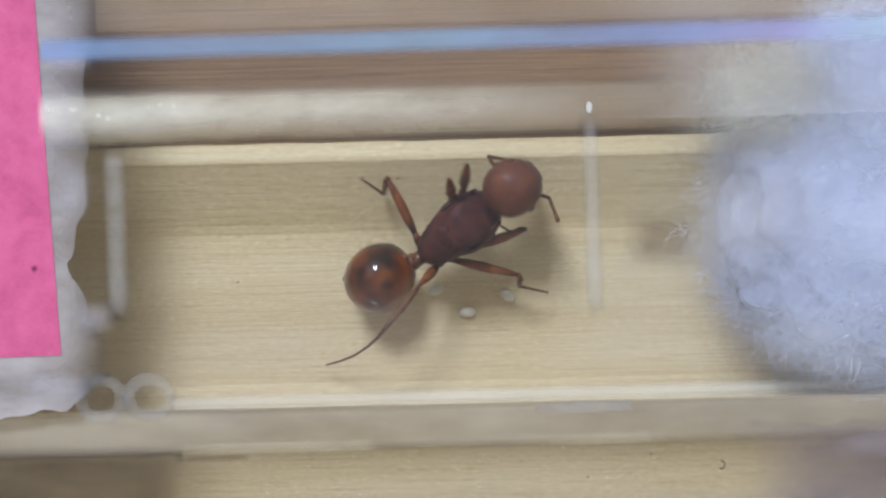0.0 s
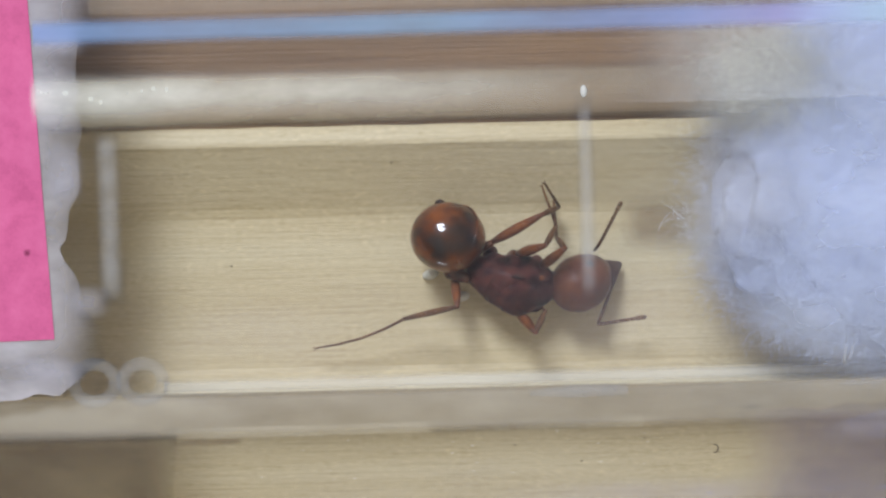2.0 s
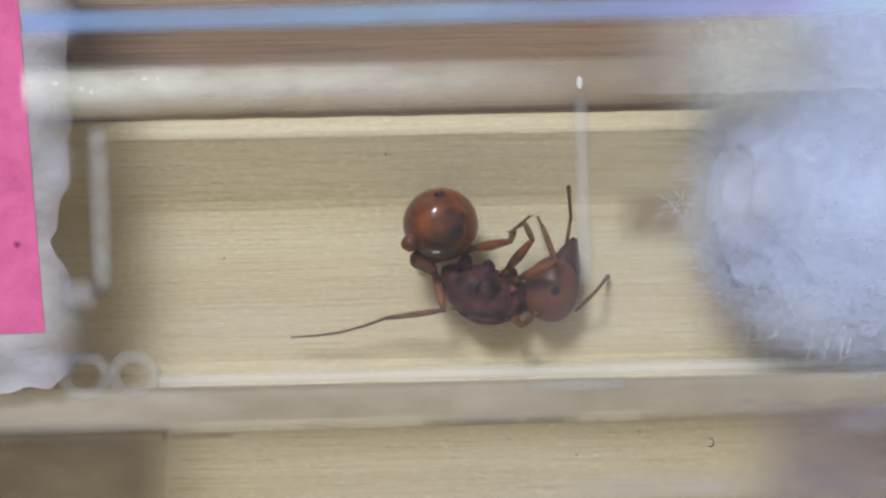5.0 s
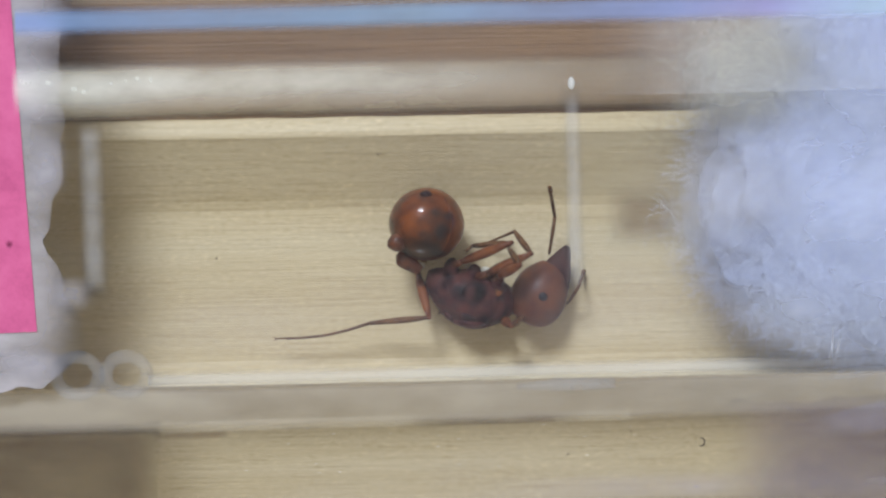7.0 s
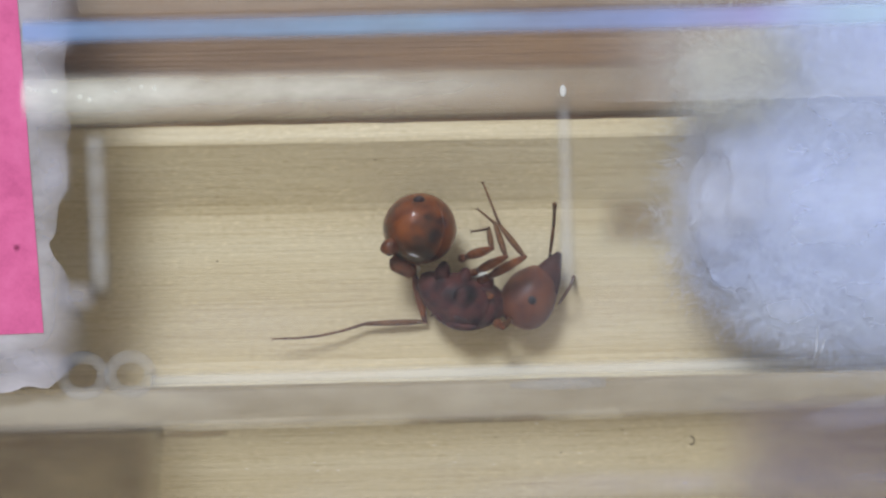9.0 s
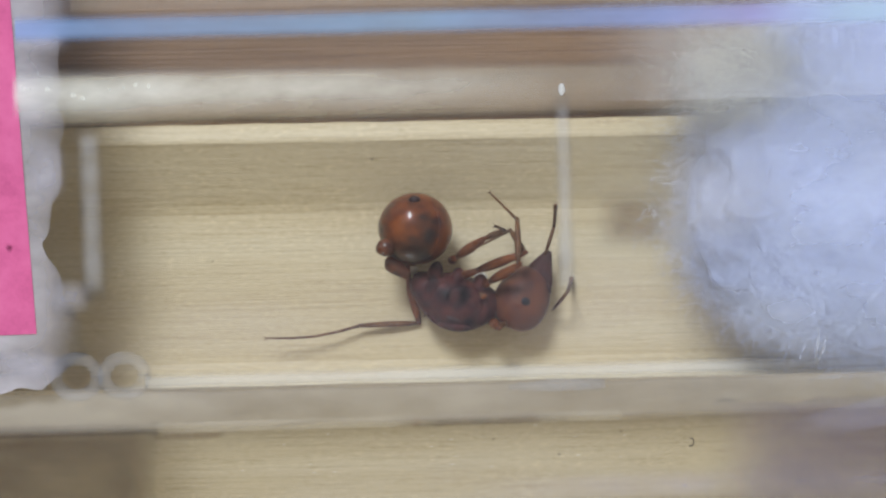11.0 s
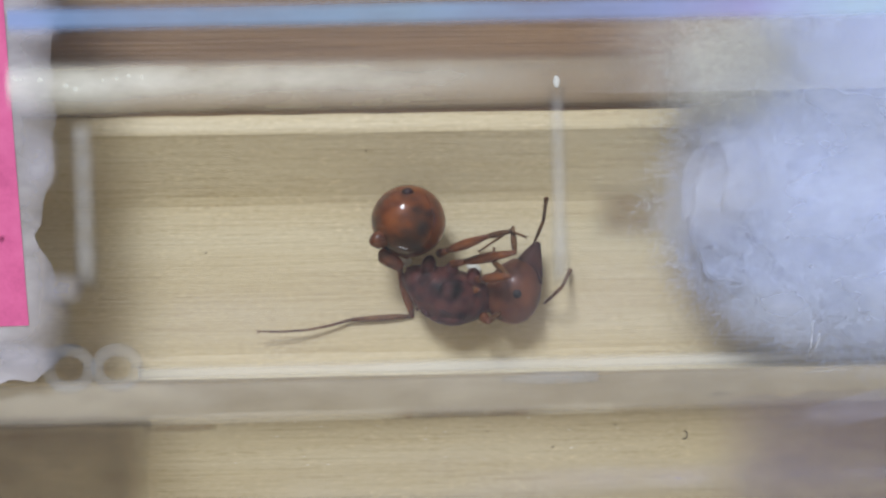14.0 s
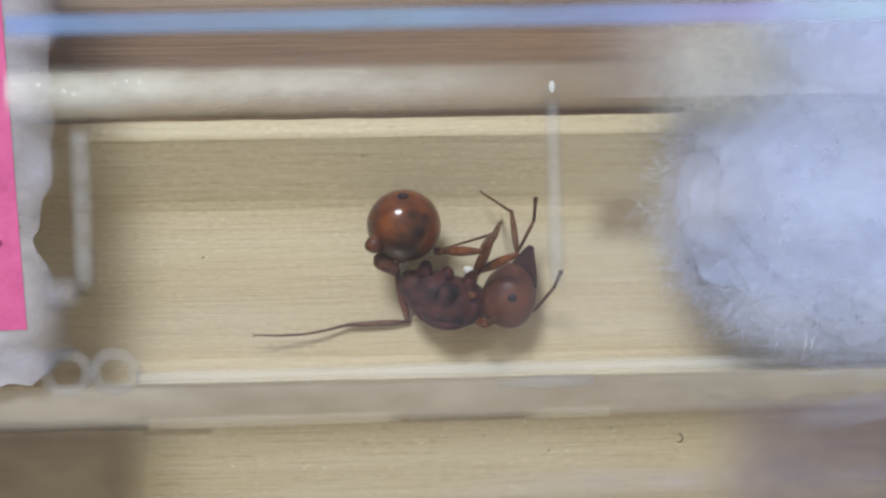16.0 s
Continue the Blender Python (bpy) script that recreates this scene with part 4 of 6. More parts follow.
    walk(postpetiole, [
        (0, at(-1.95, -1.42, 2.06, 0, -18, 38)), (0.1, at(-2.06, -1.21, 2.07, 0, -18, 32)), (0.2, at(-2.01, -0.74, 2.56, 5, -17, 21)),
        (0.3, at(-2.03, -0.35, 2.84, 13, -19, 7)), (0.4, at(-2.93, 1.01, 2.55, 39, -25, -33)), (0.5, at(-2.84, 0.8, 2.1, 39, -25, -30)),
        (0.7, at(-2.64, 0.91, 2, 22, -26, -22)), (1, at(-2.33, 0.73, 2, 4, -24, -15)), (1.5, at(-2.11, 0.6, 2, 0, -24, -14)),
        (1.8, at(-2.35, 0.8, 2, 22, -33, -25)), (2, at(-2.75, 0.86, 2.13, 50, -33, -45)), (2.5, at(-3.22, 1.72, 2.75, 79, -14, -66)),
        (3, at(-3.26, 2.07, 2.9, 85, -7, -70)), (3.5, at(-3.13, 2.07, 2.95, 90, -0, -71)), (4, at(-3.12, 2.14, 2.95, 90, -0, -71)),
        (5.2, at(-3.06, 2.28, 2.95, 90, -0, -71)), (6.5, at(-2.98, 2.43, 2.95, 90, -0, -71)), (7, at(-3.06, 2.44, 2.95, 90, -0, -71)),
        (7.5, at(-3.1, 2.37, 2.95, 90, -0, -71)), (8, at(-3.06, 2.38, 2.95, 90, -0, -71)), (8.5, at(-2.98, 2.43, 2.95, 90, -0, -71)),
        (9, at(-3.06, 2.43, 2.95, 90, -0, -71)), (11.5, at(-2.9, 2.4, 2.95, 90, -0, -71)), (12.5, at(-2.92, 2.47, 2.95, 90, -0, -71)),
        (13.5, at(-2.89, 2.46, 2.95, 90, -0, -71)), (14.5, at(-2.9, 2.47, 2.95, 90, -0, -71)), (15.5, at(-2.94, 2.49, 2.95, 90, -0, -71)),
        (16, at(-2.93, 2.48, 2.95, 90, -0, -71))])
    walk(petiole, [
        (0, at(-1.72, -1.3, 2.12, 0, -9, 38)), (0.1, at(-1.83, -1.11, 2.13, 0, -9, 32)), (0.2, at(-1.91, -0.74, 2.57, 5, -9, 22)),
        (0.3, at(-1.99, -0.35, 2.84, 12, -10, 9)), (0.4, at(-2.71, 0.71, 2.42, 36, -13, -23)), (0.5, at(-2.65, 0.53, 1.98, 36, -13, -20)),
        (0.7, at(-2.3, 0.68, 2, 21, -13, -17)), (1, at(-2.15, 0.61, 2, 4, -12, -14)), (1.5, at(-2.04, 0.56, 2, 0, -12, -14)),
        (1.8, at(-2.16, 0.64, 2, 19, -17, -19)), (2, at(-2.59, 0.57, 1.97, 42, -17, -27)), (2.5, at(-2.92, 1.12, 2.1, 74, -8, -40)),
        (3, at(-2.93, 1.42, 2.2, 83, -4, -43)), (3.5, at(-2.8, 1.42, 2.25, 90, -0, -43)), (4, at(-2.8, 1.49, 2.25, 90, -0, -43)),
        (5.2, at(-2.73, 1.63, 2.25, 90, -0, -43)), (6.5, at(-2.66, 1.78, 2.25, 90, -0, -43)), (7, at(-2.74, 1.79, 2.25, 90, -0, -43)),
        (7.5, at(-2.77, 1.7, 2.25, 90, -0, -43)), (8, at(-2.73, 1.71, 2.25, 90, -0, -43)), (8.5, at(-2.65, 1.76, 2.25, 90, -0, -43)),
        (9, at(-2.72, 1.76, 2.25, 90, -0, -43)), (11.5, at(-2.57, 1.74, 2.25, 90, -0, -43)), (12.5, at(-2.59, 1.81, 2.25, 90, -0, -43)),
        (13.5, at(-2.56, 1.8, 2.25, 90, -0, -43)), (14.5, at(-2.57, 1.81, 2.25, 90, -0, -43)), (15.5, at(-2.61, 1.82, 2.25, 90, -0, -43)),
        (16, at(-2.6, 1.82, 2.25, 90, -0, -43))])
    walk(legs["HR"][0], [
        (0, at(-0.92, -1.6, 2.13, 0, -65, -133)), (0.1, at(-1.27, -1.49, 2.07, 0, -67, -104)), (0.2, at(-1.74, -1.21, 2.37, 0, -60, -75)),
        (0.3, at(-2.12, -1.3, 2.53, 0, -52, -71)), (0.4, at(-2.9, 0.43, 1.93, 0, 20, -71)), (0.5, at(-2.69, 0.03, 1.43, 0, 35, -73)),
        (1, at(-2.41, 0.06, 1.67, 0, -61, -104)), (1.5, at(-2.28, -0.19, 1.7, 0, -58, -109)), (1.8, at(-2.82, 0.03, 1.56, 0, -60, -95)),
        (2, at(-2.52, 0.3, 1.39, 0, -60, -86)), (2.5, at(-2.38, 0.91, 1.14, 0, -53, -84)), (3, at(-2.13, 0.91, 1.06, 0, -58, -82)),
        (3.25, at(-2.04, 0.97, 1.03, 0, -53, -82)), (3.5, at(-1.95, 1.03, 1, 0, -46, -82)), (4, at(-2.19, 1.15, 1, 0, -41, -76)),
        (5.2, at(-2.18, 1.11, 1, 0, -41, -75)), (6.5, at(-2.16, 1.08, 1, 0, -40, -74)), (7, at(-2.24, 1.08, 1, 0, -37, -75)),
        (7.5, at(-2.16, 1.18, 1, 0, 19, -77)), (8, at(-2.16, 1.06, 1, 0, -32, -74)), (8.5, at(-2.09, 1.18, 1, 0, 14, -76)),
        (9, at(-2.09, 1.23, 1, 0, 15, -77)), (11.5, at(-2.01, 1.1, 1, 0, 21, -77)), (12.5, at(-2.04, 1.12, 1, 0, 20, -75)),
        (13.5, at(-2.06, 1.04, 1, 0, 23, -75)), (14.5, at(-2.06, 1.12, 1, 0, 24, -76)), (15.5, at(-2.02, 1.05, 1, 0, 23, -77)),
        (16, at(-2.02, 1.1, 1, 0, 21, -77))])
    walk(legs["HR"][1], [
        (0, at(-1.61, -2.34, 3.94, 0, -6, -129)), (0.1, at(-1.49, -2.42, 3.98, 0, -6, -134)), (0.2, at(-1.43, -2.36, 4.28, 0, -5, -146)),
        (0.3, at(-1.66, -2.65, 4.31, 0, -4, -153)), (0.4, at(-2.18, -1.62, 1.16, 0, 23, -176)), (0.5, at(-2.13, -1.78, 0.12, 0, -24, 180)),
        (1, at(-2.68, -1.04, 3.67, 0, 32, -161)), (1.5, at(-2.66, -1.33, 3.66, 0, 22, -160)), (1.8, at(-2.93, -1.13, 3.54, 0, 26, -163)),
        (2, at(-2.43, -0.86, 3.37, 0, 29, -165)), (2.5, at(-2.24, -0.46, 2.98, 0, 22, -166)), (3, at(-1.96, -0.29, 3.02, 0, 23, -166)),
        (3.25, at(-1.85, -0.4, 2.87, 0, 22, -168)), (3.5, at(-1.73, -0.54, 2.67, 0, 20, -169)), (4, at(-1.77, -0.53, 2.51, 0, 20, -170)),
        (5.2, at(-1.72, -0.56, 2.51, 0, 18, -171)), (6.5, at(-1.67, -0.6, 2.49, 0, 17, -172)), (7, at(-1.75, -0.7, 2.38, 0, 17, -173)),
        (7.5, at(-1.66, -0.94, 0.26, 0, -3, -178)), (8, at(-1.61, -0.82, 2.21, 0, 11, -176)), (8.5, at(-1.53, -0.98, 0.46, 0, -1, -178)),
        (9, at(-1.61, -0.93, 0.39, 0, -3, -178)), (11.5, at(-1.51, -0.99, 0.19, 0, -8, -178)), (12.5, at(-1.49, -0.97, 0.22, 0, -3, -177)),
        (13.5, at(-1.51, -1, 0.08, 0, -3, -177)), (14.5, at(-1.56, -0.93, 0.08, 0, -3, -176)), (15.5, at(-1.55, -1, 0.08, 0, -3, -177)),
        (16, at(-1.54, -1, 0.19, 0, -3, -177))])
    walk(legs["HR"][2], [
        (0, at(-3.33, -4.5, 3.74, 0, 47, -149)), (0.1, at(-3.4, -4.41, 3.79, 0, 45, -154)), (0.2, at(-3.69, -3.88, 4.21, 0, 42, -158)),
        (0.3, at(-4.04, -3.87, 4.4, 0, 40, -162)), (0.4, at(-4.61, -1.77, 0.12, 0, -22, -180)), (0.5, at(-4.56, -1.77, 1.19, 0, 12, -175)),
        (1, at(-4.81, -1.76, 2.27, 0, 14, -164)), (1.5, at(-4.97, -2.17, 2.65, 0, 25, -162)), (1.8, at(-5.2, -1.83, 2.38, 0, 18, -162)),
        (2, at(-4.68, -1.47, 2.1, 0, 11, -161)), (2.5, at(-4.63, -1.06, 1.99, 0, 14, -162)), (3, at(-4.34, -0.86, 1.99, 0, 15, -162)),
        (3.25, at(-4.25, -0.93, 1.89, 0, 14, -163)), (3.5, at(-4.17, -1, 1.75, 0, 14, -164)), (4, at(-4.23, -0.95, 1.61, 0, 9, -166)),
        (5.2, at(-4.21, -0.95, 1.68, 0, 8, -168)), (6.5, at(-4.18, -0.94, 1.71, 0, 7, -170)), (7, at(-4.27, -1, 1.61, 0, 5, -170)),
        (7.5, at(-4.3, -1.04, 0.39, 0, -8, -171)), (8, at(-4.2, -1.02, 1.68, 0, 1, -171)), (8.5, at(-4.18, -1.06, 0.53, 0, -8, -172)),
        (9, at(-4.25, -1.01, 0.53, 0, -8, -171)), (11.5, at(-4.13, -1.09, 0.57, 0, -8, -173)), (12.5, at(-4.13, -1.11, 0.35, 0, -8, -173)),
        (13.5, at(-4.15, -1.12, 0.21, 0, -8, -173)), (14.5, at(-4.2, -1.1, 0.22, 0, -8, -173)), (15.5, at(-4.19, -1.13, 0.21, 0, -8, -174)),
        (16, at(-4.19, -1.12, 0.32, 0, -8, -174))])
    walk(legs["HL"][0], [
        (0, at(-1.87, -0.27, 2.34, 0, -19, 116)), (0.1, at(-1.88, -0.27, 2.34, 0, -4, 103)), (0.2, at(-1.59, 0.62, 2.83, 0, -4, 79)),
        (0.3, at(-1.58, 0.25, 2.98, 0, -4, 72)), (0.4, at(-1.52, 1.68, 2.52, 0, -34, 55)), (0.5, at(-1.93, 1.02, 2.02, 0, -21, 60)),
        (0.75, at(-2.13, 1.38, 1.96, 0, -3, 57)), (1, at(-1.57, 1.4, 1.91, 0, -4, 56)), (1.5, at(-1.44, 1.02, 1.9, 0, -5, 45)),
        (1.8, at(-1.55, 1.39, 1.96, 0, -5, 37)), (2, at(-0.97, 1.77, 2.03, 0, -28, 30)), (2.25, at(-1.03, 1.83, 2.09, 0, -35, 30)),
        (2.5, at(-1.08, 1.9, 2.14, 0, -40, 31)), (2.75, at(-0.96, 2.02, 2.16, 0, -43, 29)), (3, at(-0.83, 2.14, 2.17, 0, -47, 27)),
        (3.25, at(-0.77, 2.14, 2.19, 0, -47, 21)), (3.5, at(-0.7, 2.14, 2.2, 0, -47, 15)), (3.75, at(-0.76, 2.14, 2.2, 0, -56, 10)),
        (4, at(-0.82, 2.14, 2.2, 0, -64, 2)), (5.2, at(-0.43, 2, 2.2, 0, -54, 17)), (6.5, at(-0.02, 1.84, 2.2, 0, -39, 25)),
        (6.75, at(-0.23, 1.73, 2.2, 0, -37, 24)), (7, at(-0.45, 1.61, 2.2, 0, -35, 23)), (7.25, at(-0.47, 1.66, 2.2, 0, -42, 24)),
        (7.5, at(-0.49, 1.71, 2.2, 0, -48, 25)), (7.75, at(-0.47, 1.66, 2.2, 0, -56, 28)), (8, at(-0.44, 1.6, 2.2, 0, -64, 34)),
        (8.25, at(-0.2, 1.72, 2.2, 0, -58, 23)), (8.5, at(0.05, 1.84, 2.2, 0, -51, 16)), (8.75, at(0.11, 1.93, 2.2, 0, -59, 19)),
        (9, at(0.17, 2.01, 2.2, 0, -67, 23)), (10.2, at(0.11, 2, 2.2, 0, -64, 32)), (11.5, at(0.05, 1.99, 2.2, 0, -59, 39)),
        (11.75, at(0.07, 2, 2.2, 0, -60, 23)), (12, at(0.1, 2, 2.2, 0, -57, 7)), (12.25, at(0.06, 2.01, 2.2, 0, -59, 10)),
        (12.5, at(0.02, 2.02, 2.2, 0, -60, 13)), (12.75, at(-0.01, 2.08, 2.2, 0, -59, 7)), (13, at(-0.05, 2.14, 2.2, 0, -58, 2)),
        (13.25, at(-0.09, 2.04, 2.2, 0, -58, 16)), (13.5, at(-0.12, 1.94, 2.2, 0, -56, 30)), (13.75, at(-0.1, 1.97, 2.2, 0, -53, 26)),
        (14, at(-0.07, 2, 2.2, 0, -51, 22)), (14.25, at(-0.01, 2.01, 2.2, 0, -45, 22)), (14.5, at(0.05, 2.02, 2.2, 0, -39, 21)),
        (14.75, at(0.06, 2.09, 2.2, 0, -60, 31)), (15, at(0.07, 2.15, 2.2, 0, -74, 59)), (15.25, at(-0.04, 2.11, 2.2, 0, -67, 37)),
        (15.5, at(-0.14, 2.08, 2.2, 0, -57, 26)), (15.75, at(-0.08, 2.14, 2.2, 0, -58, 14)), (16, at(-0.02, 2.2, 2.2, 0, -57, 2))])
    walk(legs["HL"][1], [
        (0, at(-3.03, 2.06, 3.39, 0, 75, -111)), (0.1, at(-2.5, 2.41, 2.85, 0, 68, -83)), (0.2, at(-1.1, 3.28, 3.36, 0, 15, -107)),
        (0.3, at(-0.75, 2.82, 3.34, 0, 58, -108)), (0.4, at(-0.25, 3.51, 4.04, 0, 55, 41)), (0.5, at(-0.66, 3.19, 3, 0, 60, 25)),
        (0.75, at(-0.68, 3.65, 2.09, 0, -72, -106)), (1, at(-0.08, 3.64, 2.11, 0, 34, -118)), (1.5, at(0.48, 2.91, 2.11, 0, 41, -129)),
        (1.8, at(0.61, 2.99, 2.19, 0, -75, -124)), (2, at(1.09, 2.95, 3.32, 0, 66, 23)), (2.25, at(0.89, 2.95, 3.63, 0, 57, 20)),
        (2.5, at(0.7, 2.96, 3.87, 0, 47, 17)), (2.75, at(0.76, 2.97, 4.01, 0, 45, 25)), (3, at(0.82, 2.97, 4.15, 0, 41, 32)),
        (3.25, at(0.96, 2.8, 4.16, 0, 46, 18)), (3.5, at(1.07, 2.62, 4.18, 0, 46, 4)), (3.75, at(0.72, 2.4, 4.44, 0, 52, 18)),
        (4, at(0.35, 2.18, 4.63, 0, 54, 34)), (5.2, at(1.07, 2.45, 4.39, 0, 82, 75)), (6.5, at(1.87, 2.74, 3.91, 0, 61, -171)),
        (6.75, at(1.73, 2.61, 3.83, 0, 56, -173)), (7, at(1.6, 2.47, 3.74, 0, 50, -174)), (7.25, at(1.37, 2.47, 4.01, 0, 86, 149)),
        (7.5, at(1.16, 2.48, 4.19, 0, 59, 15)), (7.75, at(0.85, 2.37, 4.44, 0, 39, 12)), (8, at(0.55, 2.26, 4.62, 0, 5, 11)),
        (8.25, at(1.13, 2.29, 4.48, 0, 55, 23)), (8.5, at(1.69, 2.32, 4.29, 0, 75, 82)), (8.75, at(1.42, 2.38, 4.52, 0, 73, 87)),
        (9, at(1.13, 2.42, 4.69, 0, 70, 90)), (10.2, at(1.13, 2.64, 4.62, 0, 72, 47)), (11.5, at(1.14, 2.87, 4.51, 0, 63, 14)),
        (11.75, at(1.33, 2.52, 4.53, 0, 69, 33)), (12, at(1.54, 2.18, 4.48, 0, 71, 61)), (12.25, at(1.44, 2.25, 4.51, 0, 69, 65)),
        (12.5, at(1.34, 2.31, 4.54, 0, 66, 69)), (12.75, at(1.37, 2.25, 4.51, 0, 64, 69)), (13, at(1.4, 2.19, 4.48, 0, 62, 69)),
        (13.25, at(1.3, 2.45, 4.48, 0, 64, 50)), (13.5, at(1.2, 2.7, 4.43, 0, 62, 31)), (13.75, at(1.35, 2.67, 4.37, 0, 62, 20)),
        (14, at(1.5, 2.64, 4.3, 0, 60, 10)), (14.25, at(1.75, 2.71, 4.12, 0, 65, 27)), (14.5, at(1.99, 2.78, 3.91, 0, 67, 48)),
        (14.75, at(1.21, 2.78, 4.54, 0, 62, 20)), (15, at(0.45, 2.79, 4.8, 0, 51, 4)), (15.25, at(0.82, 2.75, 4.68, 0, 53, 14)),
        (15.5, at(1.19, 2.72, 4.46, 0, 53, 24)), (15.75, at(1.32, 2.49, 4.48, 0, 62, 34)), (16, at(1.43, 2.25, 4.47, 0, 68, 48))])
    walk(legs["HL"][2], [
        (0, at(-3.26, 1.46, 0.92, 0, -69, 146)), (0.1, at(-2.39, 1.49, 0.5, 0, -71, 155)), (0.2, at(-1.78, 1.06, 2.4, 0, 82, 127)),
        (0.3, at(-1.15, 1.61, 1.22, 0, -84, 76)), (0.4, at(0.78, 4.4, 2.07, 0, -81, -146)), (0.5, at(0.43, 3.69, 0.92, 0, -76, 62)),
        (0.75, at(-0.88, 2.93, 4.37, 0, 82, 44)), (1, at(-1.03, 1.88, 0.78, 0, -82, -162)), (1.5, at(-0.65, 1.5, 0.53, 0, -75, -150)),
        (1.8, at(0.26, 2.49, 4.51, 0, 77, 127)), (2, at(2, 3.35, 1.13, 0, -62, 133)), (2.25, at(2.13, 3.4, 1.62, 0, -55, 125)),
        (2.5, at(2.25, 3.45, 2.11, 0, 47, 108)), (2.75, at(2.3, 3.68, 2.32, 0, 49, 120)), (3, at(2.34, 3.92, 2.56, 0, 49, 132)),
        (3.25, at(2.55, 3.33, 2.44, 0, 38, 115)), (3.5, at(2.73, 2.74, 2.45, 0, 17, 105)), (3.75, at(2.12, 2.86, 2.55, 0, 55, 85)),
        (4, at(1.52, 2.97, 2.69, 0, 69, 32)), (5.2, at(1.16, 2.77, 2.02, 0, -86, 86)), (6.5, at(0.73, 2.55, 1.8, 0, -81, -167)),
        (6.75, at(0.38, 2.44, 1.86, 0, -82, -159)), (7, at(0.06, 2.32, 1.9, 0, -81, -151)), (7.25, at(1.22, 2.56, 1.61, 0, -77, -131)),
        (7.5, at(2.36, 2.82, 2.15, 0, -72, -122)), (7.75, at(2.67, 2.76, 2.93, 0, 85, 153)), (8, at(2.9, 2.72, 4.42, 0, 67, 112)),
        (8.25, at(2.4, 2.82, 2.52, 0, -66, 166)), (8.5, at(1.77, 2.94, 1.97, 0, -60, -159)), (8.75, at(1.45, 3.09, 2.22, 0, -66, -165)),
        (9, at(1.13, 3.23, 2.43, 0, -71, -172)), (10.2, at(1.66, 3.19, 2.34, 0, -75, 178)), (11.5, at(2.21, 3.14, 2.38, 0, -77, 161)),
        (11.75, at(2.06, 2.99, 2.29, 0, -64, -174)), (12, at(1.91, 2.85, 2.2, 0, 49, -162)), (12.25, at(1.81, 3.04, 2.27, 0, 56, -157)),
        (12.5, at(1.7, 3.23, 2.35, 0, 61, -150)), (12.75, at(1.75, 3.23, 2.35, 0, 56, -149)), (13, at(1.8, 3.23, 2.35, 0, 51, -148)),
        (13.25, at(1.97, 3.25, 2.32, 0, -69, 176)), (13.5, at(2.16, 3.28, 2.31, 0, -68, 108)), (13.75, at(2.42, 3.06, 2.26, 0, -82, 84)),
        (14, at(2.69, 2.85, 2.23, 0, -80, -28)), (14.25, at(2.66, 3.16, 1.95, 0, -80, -116)), (14.5, at(2.62, 3.48, 1.7, 0, -68, -143)),
        (14.75, at(2.27, 3.18, 2.43, 0, -85, -45)), (15, at(1.96, 2.89, 2.93, 0, 54, 9)), (15.25, at(2.22, 3.09, 2.76, 0, 67, 10)),
        (15.5, at(2.5, 3.3, 2.53, 0, -87, 73)), (15.75, at(2.26, 3.11, 2.37, 0, -66, -168)), (16, at(2.03, 2.93, 2.25, 0, 36, -162))])
